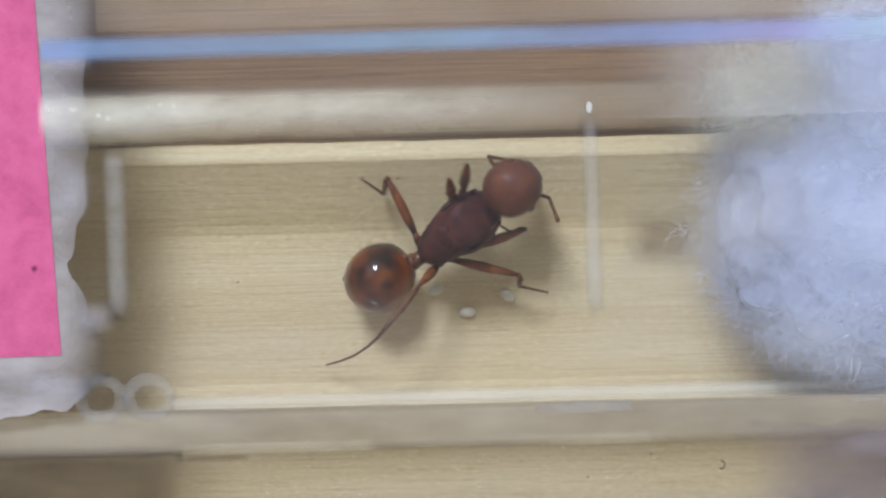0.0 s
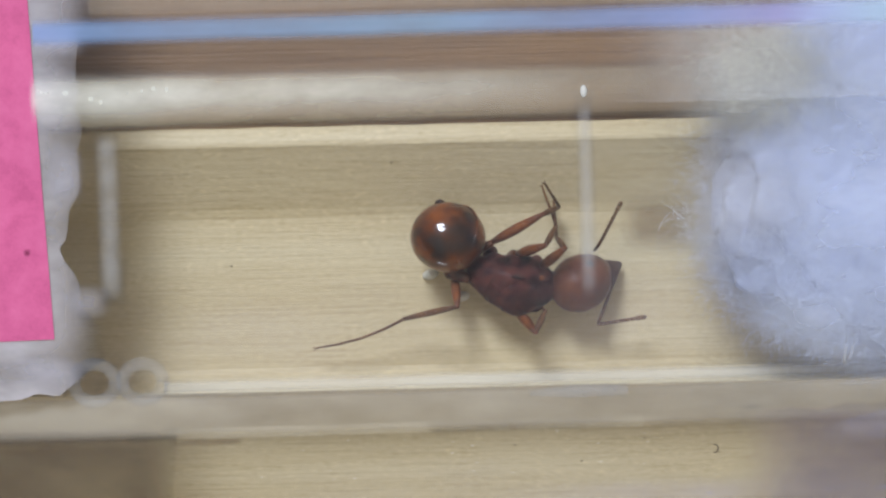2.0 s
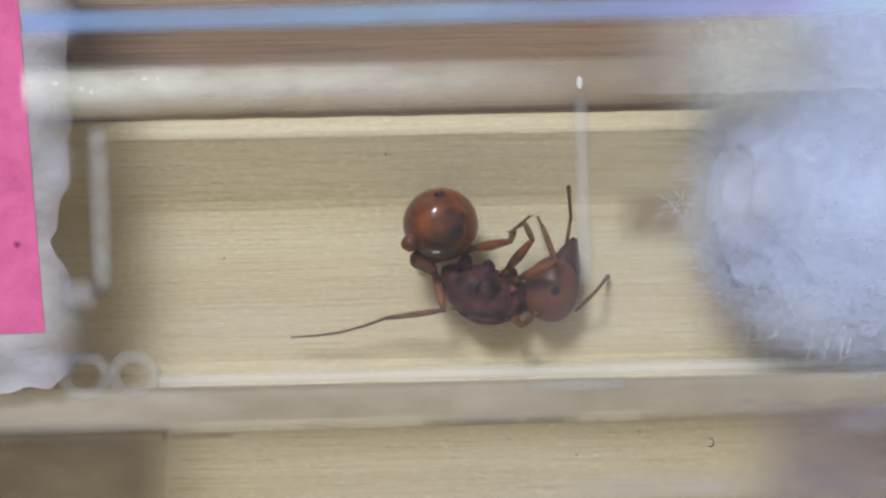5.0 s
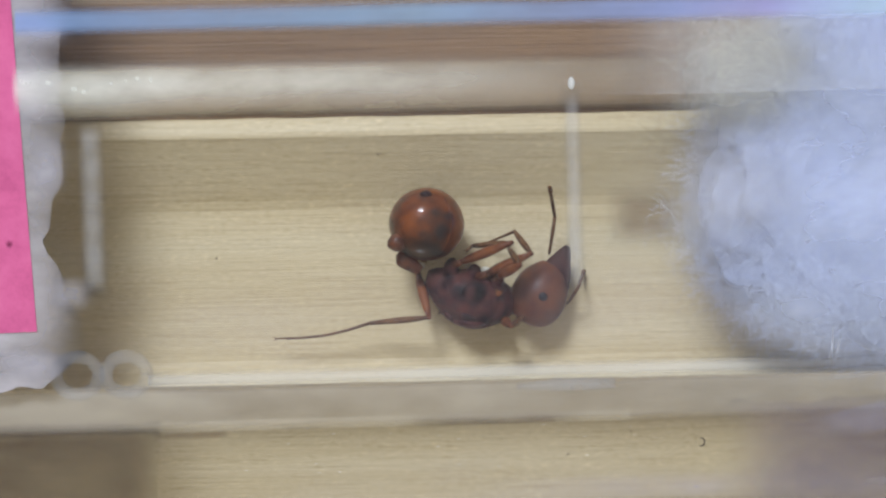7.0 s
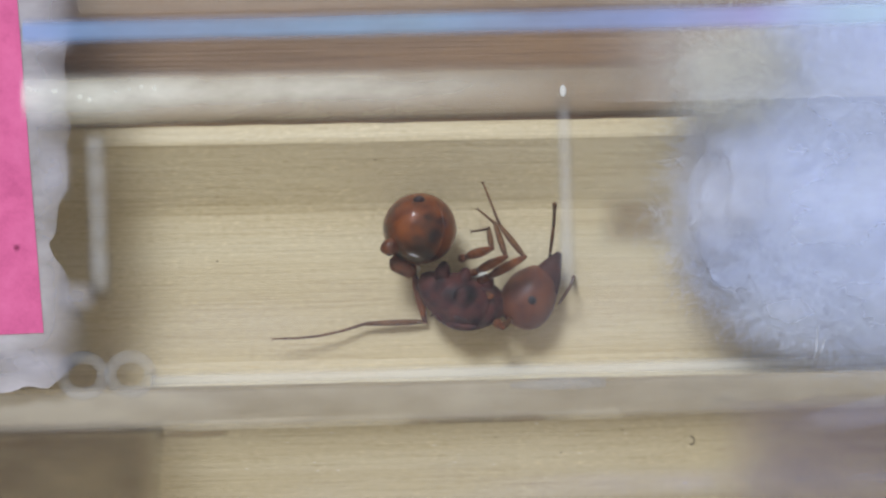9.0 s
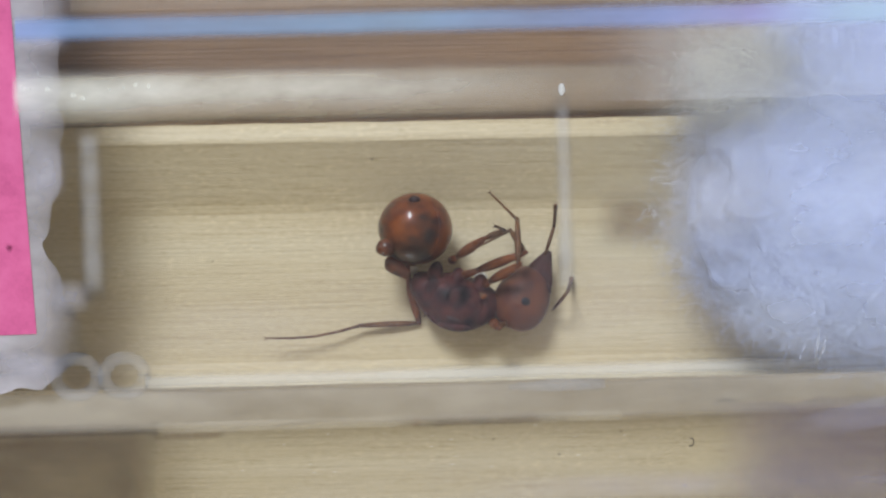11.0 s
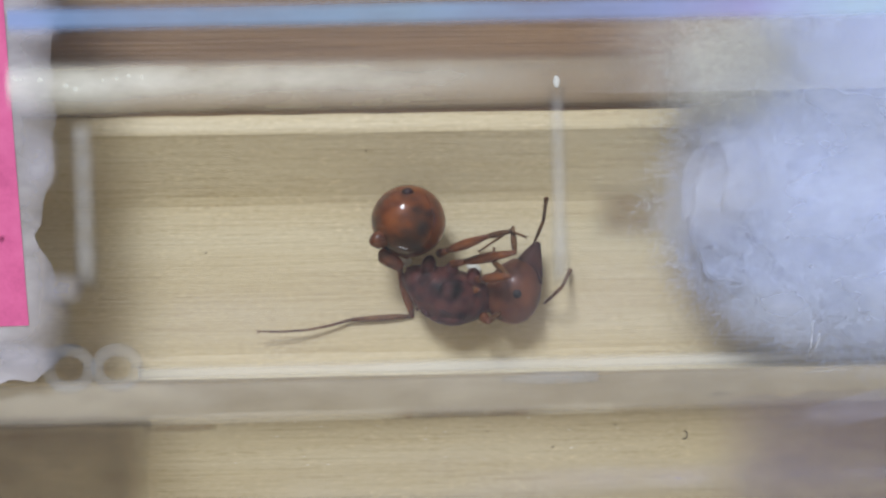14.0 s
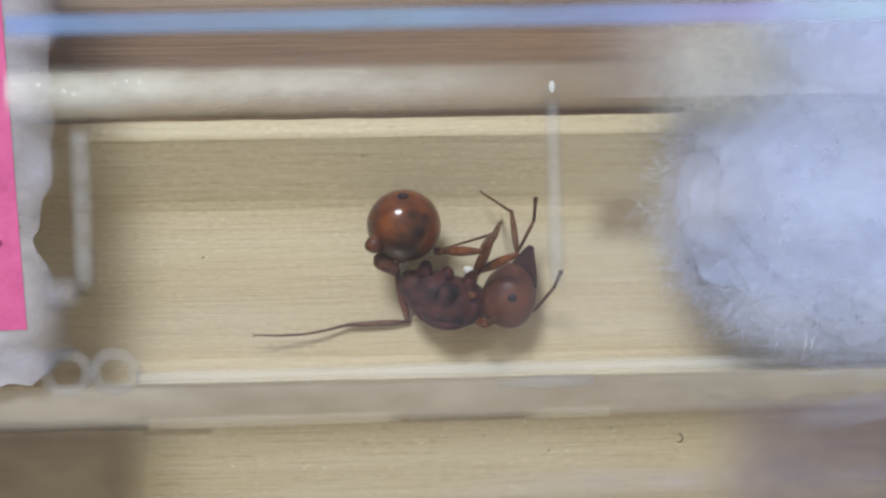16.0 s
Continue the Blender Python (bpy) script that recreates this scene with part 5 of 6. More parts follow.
    walk(legs["ML"][0], [
        (0, at(-0.32, 1.25, 2.94, 0, -75, 102)), (0.1, at(-0.21, 0.87, 2.9, 0, -62, 78)), (0.2, at(-0.33, 0.96, 3.03, 0, -45, 69)),
        (0.3, at(-0.47, 0.48, 3.07, 0, -14, 64)), (0.4, at(-1.28, 2.56, 2.56, 0, -25, 57)), (0.5, at(-0.61, 1.27, 2.06, 0, -31, 49)),
        (0.75, at(-0.74, 1.44, 1.98, 0, -42, 45)), (1, at(-0.12, 1.28, 1.92, 0, -51, 39)), (1.5, at(-0.12, 1.14, 1.9, 0, -71, 66)),
        (1.8, at(-0.38, 1.15, 1.98, 0, -68, 35)), (2, at(0.11, 1.29, 2.08, 0, -63, 21)), (2.25, at(0.17, 1.29, 2.15, 0, -45, 30)),
        (2.5, at(0.23, 1.3, 2.22, 0, -5, 33)), (2.75, at(0.35, 1.42, 2.24, 0, -16, 35)), (3, at(0.48, 1.55, 2.26, 0, -21, 36)),
        (3.25, at(0.54, 1.49, 2.28, 0, -17, 31)), (3.5, at(0.61, 1.43, 2.3, 0, -11, 27)), (3.75, at(0.84, 1.25, 2.3, 0, -40, 46)),
        (4, at(1.08, 1.08, 2.3, 0, -46, 70)), (5.2, at(0.84, 1.16, 2.3, 0, -49, 49)), (6.5, at(0.58, 1.25, 2.3, 0, -45, 26)),
        (6.75, at(0.6, 1.2, 2.3, 0, -40, 26)), (7, at(0.62, 1.14, 2.3, 0, -34, 26)), (7.25, at(0.58, 1.24, 2.3, 0, -35, 23)),
        (7.5, at(0.53, 1.35, 2.3, 0, -36, 19)), (7.75, at(0.59, 1.29, 2.3, 0, -4, 20)), (8, at(0.66, 1.23, 2.3, 0, -5, 22)),
        (8.25, at(0.59, 1.23, 2.3, 0, -4, 21)), (8.5, at(0.53, 1.23, 2.3, 0, -40, 21)), (8.75, at(0.59, 1.32, 2.3, 0, -50, 25)),
        (9, at(0.65, 1.41, 2.3, 0, -58, 31)), (10.2, at(0.77, 1.4, 2.3, 0, -43, 25)), (11.5, at(0.9, 1.39, 2.3, 0, -15, 21)),
        (11.75, at(0.8, 1.46, 2.3, 0, -43, 23)), (12, at(0.7, 1.52, 2.3, 0, -60, 27)), (12.25, at(0.72, 1.47, 2.3, 0, -49, 29)),
        (12.5, at(0.75, 1.42, 2.3, 0, -35, 30)), (12.75, at(0.65, 1.42, 2.3, 0, -39, 28)), (13, at(0.55, 1.42, 2.3, 0, -43, 26)),
        (13.25, at(0.58, 1.44, 2.3, 0, -28, 26)), (13.5, at(0.6, 1.47, 2.3, 0, -4, 26)), (13.75, at(0.62, 1.49, 2.3, 0, -16, 20)),
        (14, at(0.65, 1.52, 2.3, 0, -27, 12)), (14.25, at(0.59, 1.59, 2.3, 0, -40, 10)), (14.5, at(0.53, 1.67, 2.3, 0, -49, 7)),
        (14.75, at(0.54, 1.67, 2.3, 0, -51, 7)), (15, at(0.56, 1.67, 2.3, 0, -52, 7)), (15.25, at(0.63, 1.57, 2.3, 0, -39, 24)),
        (15.5, at(0.71, 1.48, 2.3, 0, -4, 33)), (15.75, at(1.01, 1.36, 2.3, 0, -39, 47)), (16, at(1.31, 1.24, 2.3, 0, -52, 67))])
    walk(legs["ML"][1], [
        (0, at(-0.46, 1.88, 5.33, 0, 82, -78)), (0.1, at(0.02, 1.97, 5.27, 0, 73, -130)), (0.2, at(0.27, 2.54, 4.99, 0, 59, -142)),
        (0.3, at(0.56, 2.57, 3.84, 0, 40, -147)), (0.4, at(-0.09, 4.39, 3.56, 0, 42, -146)), (0.5, at(0.74, 2.83, 3.28, 0, 45, -145)),
        (0.75, at(0.51, 2.71, 3.59, 0, 69, -156)), (1, at(1.05, 2.24, 3.78, 0, 82, 127)), (1.5, at(0.21, 1.86, 4.17, 0, 68, -38)),
        (1.8, at(0.36, 1.67, 4.2, 0, 71, 25)), (2, at(1.13, 1.67, 4.22, 0, 61, 52)), (2.25, at(1.63, 2.15, 3.85, 0, 66, 71)),
        (2.5, at(2.23, 2.61, 2.44, 0, 66, 93)), (2.75, at(2.25, 2.74, 2.89, 0, 71, 134)), (3, at(2.3, 2.86, 3.1, 0, 64, 172)),
        (3.25, at(2.5, 2.68, 3, 0, 66, 102)), (3.5, at(2.7, 2.5, 2.76, 0, 39, 73)), (3.75, at(2.13, 2.57, 3.84, 0, 61, 87)),
        (4, at(1.65, 2.65, 4.02, 0, 73, 134)), (5.2, at(1.86, 2.34, 4.12, 0, 68, 93)), (6.5, at(2.11, 2.01, 3.98, 0, 56, 72)),
        (6.75, at(2.25, 2.01, 3.84, 0, 61, 95)), (7, at(2.42, 2.01, 3.63, 0, 59, 122)), (7.25, at(2.4, 2.01, 3.67, 0, 61, 108)),
        (7.5, at(2.37, 2, 3.7, 0, 61, 93)), (7.75, at(2.83, 2.13, 2.47, 0, 65, 134)), (8, at(2.86, 2.15, 2.5, 0, 63, 155)),
        (8.25, at(2.83, 2.09, 2.48, 0, 61, 125)), (8.5, at(2.25, 1.89, 3.84, 0, 48, 86)), (8.75, at(2, 1.98, 4.13, 0, 47, 96)),
        (9, at(1.74, 2.07, 4.33, 0, 46, 105)), (10.2, at(2.35, 2.14, 3.95, 0, 54, 111)), (11.5, at(3.06, 2.21, 2.93, 0, 60, 119)),
        (11.75, at(2.4, 2.14, 3.95, 0, 57, 107)), (12, at(1.78, 2.06, 4.37, 0, 53, 96)), (12.25, at(2.1, 2.24, 4.11, 0, 55, 104)),
        (12.5, at(2.45, 2.42, 3.66, 0, 57, 114)), (12.75, at(2.29, 2.31, 3.81, 0, 54, 110)), (13, at(2.13, 2.19, 3.94, 0, 51, 106)),
        (13.25, at(2.48, 2.38, 3.42, 0, 62, 118)), (13.5, at(2.76, 2.51, 2.47, 0, 71, 131)), (13.75, at(2.8, 2.26, 2.96, 0, 69, 107)),
        (14, at(2.74, 1.97, 3.39, 0, 61, 85)), (14.25, at(2.41, 1.91, 3.84, 0, 53, 80)), (14.5, at(2.09, 1.84, 4.11, 0, 42, 78)),
        (14.75, at(2.05, 1.85, 4.16, 0, 51, 84)), (15, at(2.01, 1.85, 4.2, 0, 57, 93)), (15.25, at(2.34, 2.34, 3.8, 0, 83, 18)),
        (15.5, at(2.71, 2.79, 2.47, 0, 57, -60)), (15.75, at(2.29, 2.72, 3.8, 0, 76, -9)), (16, at(1.9, 2.6, 4.18, 0, 63, 59))])
    walk(legs["ML"][2], [
        (0, at(-0.4, 1.6, 3.21, 0, 85, -138)), (0.1, at(-0.37, 1.5, 3.09, 0, 85, -146)), (0.2, at(-0.58, 1.88, 3, 0, 85, -154)),
        (0.3, at(-0.79, 1.7, 2.35, 0, 84, -162)), (0.4, at(-1.38, 3.52, 2.14, 0, -77, -157)), (0.5, at(-0.47, 1.98, 1.78, 0, -74, -161)),
        (0.75, at(-0.17, 2.41, 1.62, 0, -73, 152)), (1, at(0.86, 2.48, 1.7, 0, -64, 123)), (1.5, at(0.82, 1.39, 2.21, 0, 73, -86)),
        (1.8, at(0.99, 1.97, 2.22, 0, 68, 106)), (2, at(1.76, 2.48, 2.39, 0, 36, 106)), (2.25, at(1.92, 2.97, 1.94, 0, 54, 113)),
        (2.5, at(2.19, 3.47, 0.52, 0, -61, 148)), (2.75, at(1.79, 3.22, 0.91, 0, -62, 168)), (3, at(1.4, 2.98, 1.21, 0, -60, -173)),
        (3.25, at(2.32, 3.53, 1.09, 0, -55, 170)), (3.5, at(3.2, 4.06, 1.44, 0, -48, 158)), (3.75, at(2.17, 3.58, 1.99, 0, -61, -175)),
        (4, at(1.22, 3.09, 2.02, 0, -63, -136)), (5.2, at(1.82, 3.12, 2.17, 0, -67, -167)), (6.5, at(2.47, 3.14, 2.25, 0, 69, 151)),
        (6.75, at(2.16, 3.03, 2, 0, -55, -175)), (7, at(1.85, 2.92, 1.83, 0, 47, -155)), (7.25, at(2.08, 2.96, 1.82, 0, 36, -158)),
        (7.5, at(2.32, 3.01, 1.86, 0, 17, -161)), (7.75, at(2.22, 2.78, 0.58, 0, -29, -164)), (8, at(2, 2.56, 0.64, 0, -42, -167)),
        (8.25, at(2.25, 2.94, 0.64, 0, -66, -173)), (8.5, at(2.36, 3.3, 2.29, 0, 84, 41)), (8.75, at(1.85, 3.4, 2.58, 0, 78, 121)),
        (9, at(1.35, 3.48, 2.83, 0, 66, 135)), (10.2, at(1.91, 3.3, 2.25, 0, 69, -177)), (11.5, at(2.56, 3.13, 1.11, 0, -49, -148)),
        (11.75, at(2.07, 3.23, 2.18, 0, 65, 177)), (12, at(1.64, 3.33, 2.7, 0, 56, 135)), (12.25, at(1.8, 3.4, 2.39, 0, 67, 162)),
        (12.5, at(1.98, 3.47, 1.91, 0, -62, -160)), (12.75, at(1.87, 3.47, 2.11, 0, -75, 155)), (13, at(1.75, 3.47, 2.32, 0, 65, 75)),
        (13.25, at(2.01, 3.25, 1.57, 0, -76, 172)), (13.5, at(2.3, 3.03, 0.49, 0, -56, -144)), (13.75, at(2.57, 2.99, 1.01, 0, -47, -146)),
        (14, at(2.83, 2.97, 1.54, 0, 40, -143)), (14.25, at(2.62, 3.17, 2.17, 0, 36, -139)), (14.5, at(2.42, 3.36, 2.69, 0, 29, -136)),
        (14.75, at(2.19, 3.17, 2.53, 0, 38, -138)), (15, at(1.95, 3, 2.45, 0, 45, -140)), (15.25, at(2.59, 2.42, 1.72, 0, -61, -148)),
        (15.5, at(3.29, 1.81, 0.71, 0, -77, -157)), (15.75, at(2.81, 2.63, 1.77, 0, -84, -172)), (16, at(2.39, 3.42, 2.31, 0, 82, 25))])
    walk(legs["FL"][0], [
        (0, at(0.15, 1.6, 3.1, 0, -68, 82)), (0.1, at(0.46, 1.18, 3.1, 0, -71, 69)), (0.2, at(0.53, 1.24, 3.18, 0, -72, 54)),
        (0.3, at(0.59, 0.72, 3.16, 0, -72, 37)), (0.4, at(-0.39, 2.68, 2.56, 0, -60, 25)), (0.5, at(0.11, 1.27, 2.06, 0, -46, 19)),
        (0.75, at(-0.08, 1.44, 1.98, 0, -50, 18)), (1, at(0.48, 1.28, 1.92, 0, -55, 17)), (1.5, at(0.85, 1.02, 1.9, 0, -45, 22)),
        (1.8, at(0.59, 0.74, 1.98, 0, -54, 34)), (2, at(1.07, 0.68, 2.08, 0, -57, 45)), (2.25, at(1.01, 0.81, 2.15, 0, -57, 41)),
        (2.5, at(0.94, 0.94, 2.22, 0, -57, 37)), (2.75, at(1.07, 0.95, 2.24, 0, -50, 39)), (3, at(1.2, 0.95, 2.26, 0, -43, 41)),
        (3.25, at(1.2, 0.89, 2.28, 0, -39, 41)), (3.5, at(1.2, 0.83, 2.3, 0, -35, 41)), (3.75, at(1.38, 0.72, 2.3, 0, -44, 40)),
        (4, at(1.56, 0.6, 2.3, 0, -51, 38)), (5.2, at(1.31, 0.8, 2.3, 0, -44, 26)), (6.5, at(1.05, 1.02, 2.3, 0, -31, 15)),
        (6.75, at(1.08, 1.02, 2.3, 0, -51, 22)), (7, at(1.1, 1.02, 2.3, 0, -65, 35)), (7.25, at(1.06, 1.18, 2.3, 0, -71, 25)),
        (7.5, at(1.02, 1.35, 2.3, 0, -75, 7)), (7.75, at(1.2, 1.23, 2.3, 0, -79, 19)), (8, at(1.39, 1.11, 2.3, 0, -83, 44)),
        (8.25, at(1.21, 1.11, 2.3, 0, -65, 31)), (8.5, at(1.02, 1.11, 2.3, 0, -44, 28)), (8.75, at(1.08, 1.14, 2.3, 0, -43, 30)),
        (9, at(1.14, 1.16, 2.3, 0, -43, 32)), (10.2, at(1.32, 1.04, 2.3, 0, -49, 34)), (11.5, at(1.5, 0.91, 2.3, 0, -55, 37)),
        (11.75, at(1.34, 1.03, 2.3, 0, -58, 40)), (12, at(1.18, 1.16, 2.3, 0, -60, 44)), (12.25, at(1.27, 1.23, 2.3, 0, -54, 42)),
        (12.5, at(1.35, 1.3, 2.3, 0, -47, 40)), (12.75, at(1.26, 1.24, 2.3, 0, -47, 43)), (13, at(1.16, 1.18, 2.3, 0, -47, 46)),
        (13.25, at(1.24, 0.96, 2.3, 0, -43, 35)), (13.5, at(1.33, 0.75, 2.3, 0, -36, 25)), (13.75, at(1.35, 0.77, 2.3, 0, -51, 20)),
        (14, at(1.38, 0.8, 2.3, 0, -62, 12)), (14.25, at(1.32, 0.93, 2.3, 0, -54, 24)), (14.5, at(1.26, 1.06, 2.3, 0, -42, 32)),
        (14.75, at(1.39, 0.94, 2.3, 0, -51, 30)), (15, at(1.53, 0.82, 2.3, 0, -59, 28)), (15.25, at(1.42, 0.91, 2.3, 0, -49, 17)),
        (15.5, at(1.32, 0.99, 2.3, 0, -36, 9)), (15.75, at(1.44, 1.18, 2.3, 0, -42, 18)), (16, at(1.55, 1.36, 2.3, 0, -45, 28))])
    walk(legs["FL"][1], [
        (0, at(0.27, 2.46, 5.41, 0, 82, -105)), (0.1, at(0.72, 1.89, 5.45, 0, 83, -108)), (0.2, at(0.94, 1.81, 5.48, 0, 83, -112)),
        (0.3, at(1.15, 1.14, 5.4, 0, 84, -117)), (0.4, at(0.65, 3.16, 4.55, 0, 60, 119)), (0.5, at(1.64, 1.79, 3.7, 0, 1, 117)),
        (0.75, at(1.32, 1.89, 3.74, 0, 74, 137)), (1, at(1.74, 1.65, 3.81, 0, 51, -88)), (1.5, at(2.36, 1.62, 3.53, 0, 62, -122)),
        (1.8, at(1.71, 1.5, 3.84, 0, 82, -167)), (2, at(1.96, 1.55, 4.02, 0, 77, 108)), (2.25, at(1.95, 1.63, 4.08, 0, 64, 86)),
        (2.5, at(1.94, 1.7, 4.15, 0, 48, 79)), (2.75, at(2.2, 1.88, 4.02, 0, 44, 85)), (3, at(2.46, 2.05, 3.84, 0, 39, 90)),
        (3.25, at(2.55, 2.05, 3.74, 0, 27, 98)), (3.5, at(2.63, 2.05, 3.63, 0, 0, 106)), (3.75, at(2.65, 1.77, 3.91, 0, 28, 105)),
        (4, at(2.69, 1.49, 4.09, 0, 43, 107)), (5.2, at(2.8, 1.51, 3.9, 0, 45, 105)), (6.5, at(2.95, 1.53, 3.49, 0, 48, 103)),
        (6.75, at(2.41, 1.56, 4.09, 0, 60, 108)), (7, at(1.89, 1.57, 4.39, 0, 70, 116)), (7.25, at(1.75, 1.5, 4.47, 0, 70, 118)),
        (7.5, at(1.61, 1.43, 4.52, 0, 69, 119)), (7.75, at(1.61, 1.37, 4.56, 0, 76, 110)), (8, at(1.6, 1.31, 4.58, 0, 82, 86)),
        (8.25, at(2.03, 1.6, 4.39, 0, 56, 79)), (8.5, at(2.48, 1.89, 3.9, 0, 13, 80)), (8.75, at(2.52, 1.98, 3.88, 0, 37, 99)),
        (9, at(2.55, 2.06, 3.88, 0, 40, 126)), (10.2, at(2.55, 1.88, 4.05, 0, 38, 103)), (11.5, at(2.56, 1.7, 4.19, 0, 18, 85)),
        (11.75, at(2.28, 1.82, 4.25, 0, 12, 84)), (12, at(2.01, 1.95, 4.3, 0, -2, 84)), (12.25, at(2.28, 2.13, 4.16, 0, 20, 91)),
        (12.5, at(2.55, 2.31, 3.98, 0, 26, 99)), (12.75, at(2.4, 2.31, 3.99, 0, 23, 97)), (13, at(2.24, 2.31, 3.98, 0, 19, 96)),
        (13.25, at(2.62, 1.92, 3.87, 0, 43, 100)), (13.5, at(3.01, 1.52, 3.66, 0, 59, 108)), (13.75, at(2.72, 1.27, 4.08, 0, 63, 119)),
        (14, at(2.43, 1.01, 4.33, 0, 66, 133)), (14.25, at(2.56, 1.49, 4.15, 0, 53, 97)), (14.5, at(2.71, 1.96, 3.84, 0, 26, 83)),
        (14.75, at(2.64, 1.67, 4.09, 0, 23, 74)), (15, at(2.59, 1.39, 4.26, 0, 13, 66)), (15.25, at(2.85, 1.34, 4.05, 0, 22, 83)),
        (15.5, at(3.14, 1.29, 3.66, 0, 11, 103)), (15.75, at(3.06, 1.71, 3.84, 0, 24, 99)), (16, at(3, 2.13, 3.91, 0, 32, 95))])
    walk(legs["FL"][2], [
        (0, at(0.19, 2.18, 3.26, 0, 83, -119)), (0.1, at(0.64, 1.64, 3.31, 0, 83, -119)), (0.2, at(0.85, 1.59, 3.36, 0, 84, -118)),
        (0.3, at(1.05, 0.95, 3.3, 0, 84, -118)), (0.4, at(0.14, 4.1, 2.74, 0, 85, 103)), (0.5, at(0.7, 3.66, 3.66, 0, 70, 95)),
        (0.75, at(0.91, 2.28, 1.72, 0, -75, 166)), (1, at(1.78, 0.33, 2.18, 0, -69, -168)), (1.5, at(1.83, 0.78, 1.68, 0, -80, -149)),
        (1.8, at(1.43, 1.44, 1.76, 0, -64, 109)), (2, at(1.81, 2, 1.97, 0, 38, 90)), (2.25, at(2.02, 2.55, 2.2, 0, 38, 98)),
        (2.5, at(2.21, 3.08, 2.59, 0, 36, 105)), (2.75, at(2.35, 3.38, 2.56, 0, 37, 118)), (3, at(2.48, 3.68, 2.52, 0, 35, 132)),
        (3.25, at(2.28, 3.91, 2.79, 0, 50, 117)), (3.5, at(2.05, 4.07, 3.62, 0, 57, 94)), (3.75, at(2.15, 3.56, 2.93, 0, 68, 90)),
        (4, at(2.23, 2.96, 2.66, 0, 77, 82)), (5.2, at(2.41, 2.94, 2.42, 0, 77, 102)), (6.5, at(2.62, 2.91, 1.93, 0, -69, 144)),
        (6.75, at(2.08, 2.56, 2.28, 0, 81, 92)), (7, at(1.57, 2.21, 2.42, 0, 81, 37)), (7.25, at(1.41, 2.14, 2.5, 0, 80, 34)),
        (7.5, at(1.25, 2.09, 2.56, 0, 79, 29)), (7.75, at(1.43, 1.85, 2.52, 0, 80, 32)), (8, at(1.62, 1.6, 2.5, 0, 81, 36)),
        (8.25, at(2.25, 2.76, 2.65, 0, 62, 134)), (8.5, at(2.82, 3.9, 3.42, 0, 17, 145)), (8.75, at(2.25, 3.64, 2.62, 0, 27, 128)),
        (9, at(1.61, 3.36, 2.52, 0, 26, 110)), (10.2, at(2.17, 3.51, 2.77, 0, 36, 122)), (11.5, at(2.72, 3.68, 3.52, 0, 42, 138)),
        (11.75, at(2.48, 3.86, 3.8, 0, 30, 141)), (12, at(2.22, 4.03, 4.35, 0, 12, 143)), (12.25, at(2.26, 4.11, 3.45, 0, 20, 142)),
        (12.5, at(2.25, 4.18, 3.07, 0, 28, 141)), (12.75, at(2.14, 4.24, 3.18, 0, 26, 140)), (13, at(2.04, 4.29, 3.31, 0, 26, 139)),
        (13.25, at(2.37, 3.44, 2.45, 0, 43, 128)), (13.5, at(2.68, 2.55, 1.86, 0, 53, 112)), (13.75, at(2.26, 2.1, 2.21, 0, 68, 97)),
        (14, at(1.85, 1.65, 2.42, 0, 77, 59)), (14.25, at(2.41, 2.75, 2.48, 0, 60, 121)), (14.5, at(2.93, 3.84, 2.93, 0, 24, 135)),
        (14.75, at(3.19, 3.54, 3.28, 0, 58, 107)), (15, at(3.43, 3.25, 3.8, 0, 63, 47)), (15.25, at(3.09, 3.27, 3.25, 0, 77, 66)),
        (15.5, at(2.69, 3.31, 3.28, 0, 81, 158)), (15.75, at(2.77, 3.6, 2.97, 0, 65, 146)), (16, at(2.84, 3.9, 2.79, 0, 47, 144))])
    walk(legs["MR"][0], [
        (0, at(-0.32, -1.35, 2.2, 0, -4, -13)), (0.1, at(0.08, -1.4, 2.28, 0, -23, -21)), (0.2, at(0.31, -1.14, 2.52, 0, -46, -26)),
        (0.3, at(0.39, -1.54, 2.53, 0, -58, -37)), (0.4, at(-0.52, 0.55, 1.65, 0, -66, -32)), (0.5, at(0.05, -0.72, 1.15, 0, -73, -23)),
        (1, at(-0.1, -1.04, 1.55, 0, -66, -42)), (1.5, at(0.27, -1.4, 1.6, 0, -68, -46)), (1.8, at(-0.19, -1.34, 1.37, 0, -70, -48)),
        (2, at(0.18, -1.18, 1.09, 0, -71, -50)), (2.5, at(0.5, -1.08, 0.68, 0, -80, -71)), (3, at(0.76, -0.96, 0.55, 0, -80, -63)),
        (3.25, at(0.84, -0.96, 0.5, 0, -79, -58)), (3.5, at(0.92, -0.97, 0.45, 0, -79, -52)), (4, at(0.97, -0.84, 0.45, 0, -78, -47)),
        (5.2, at(1.12, -0.75, 0.45, 0, -80, -48)), (6.5, at(1.29, -0.66, 0.45, 0, -81, -49)), (7, at(1.34, -0.79, 0.45, 0, -83, -36)),
        (7.5, at(1.38, -0.86, 0.45, 0, -84, -30)), (8, at(1.46, -0.86, 0.45, 0, -85, -60)), (8.5, at(1.51, -0.86, 0.45, 0, -84, -32)),
        (9, at(1.43, -0.81, 0.45, 0, -84, -32)), (11.5, at(1.62, -0.8, 0.45, 0, -85, -38)), (12.5, at(1.59, -0.9, 0.45, 0, -88, -44)),
        (13.5, at(1.49, -0.84, 0.45, 0, -86, -43)), (14.5, at(1.5, -0.77, 0.45, 0, -85, -36)), (15.5, at(1.55, -0.85, 0.45, 0, -86, -20)),
        (16, at(1.55, -0.85, 0.45, 0, -86, -19))])
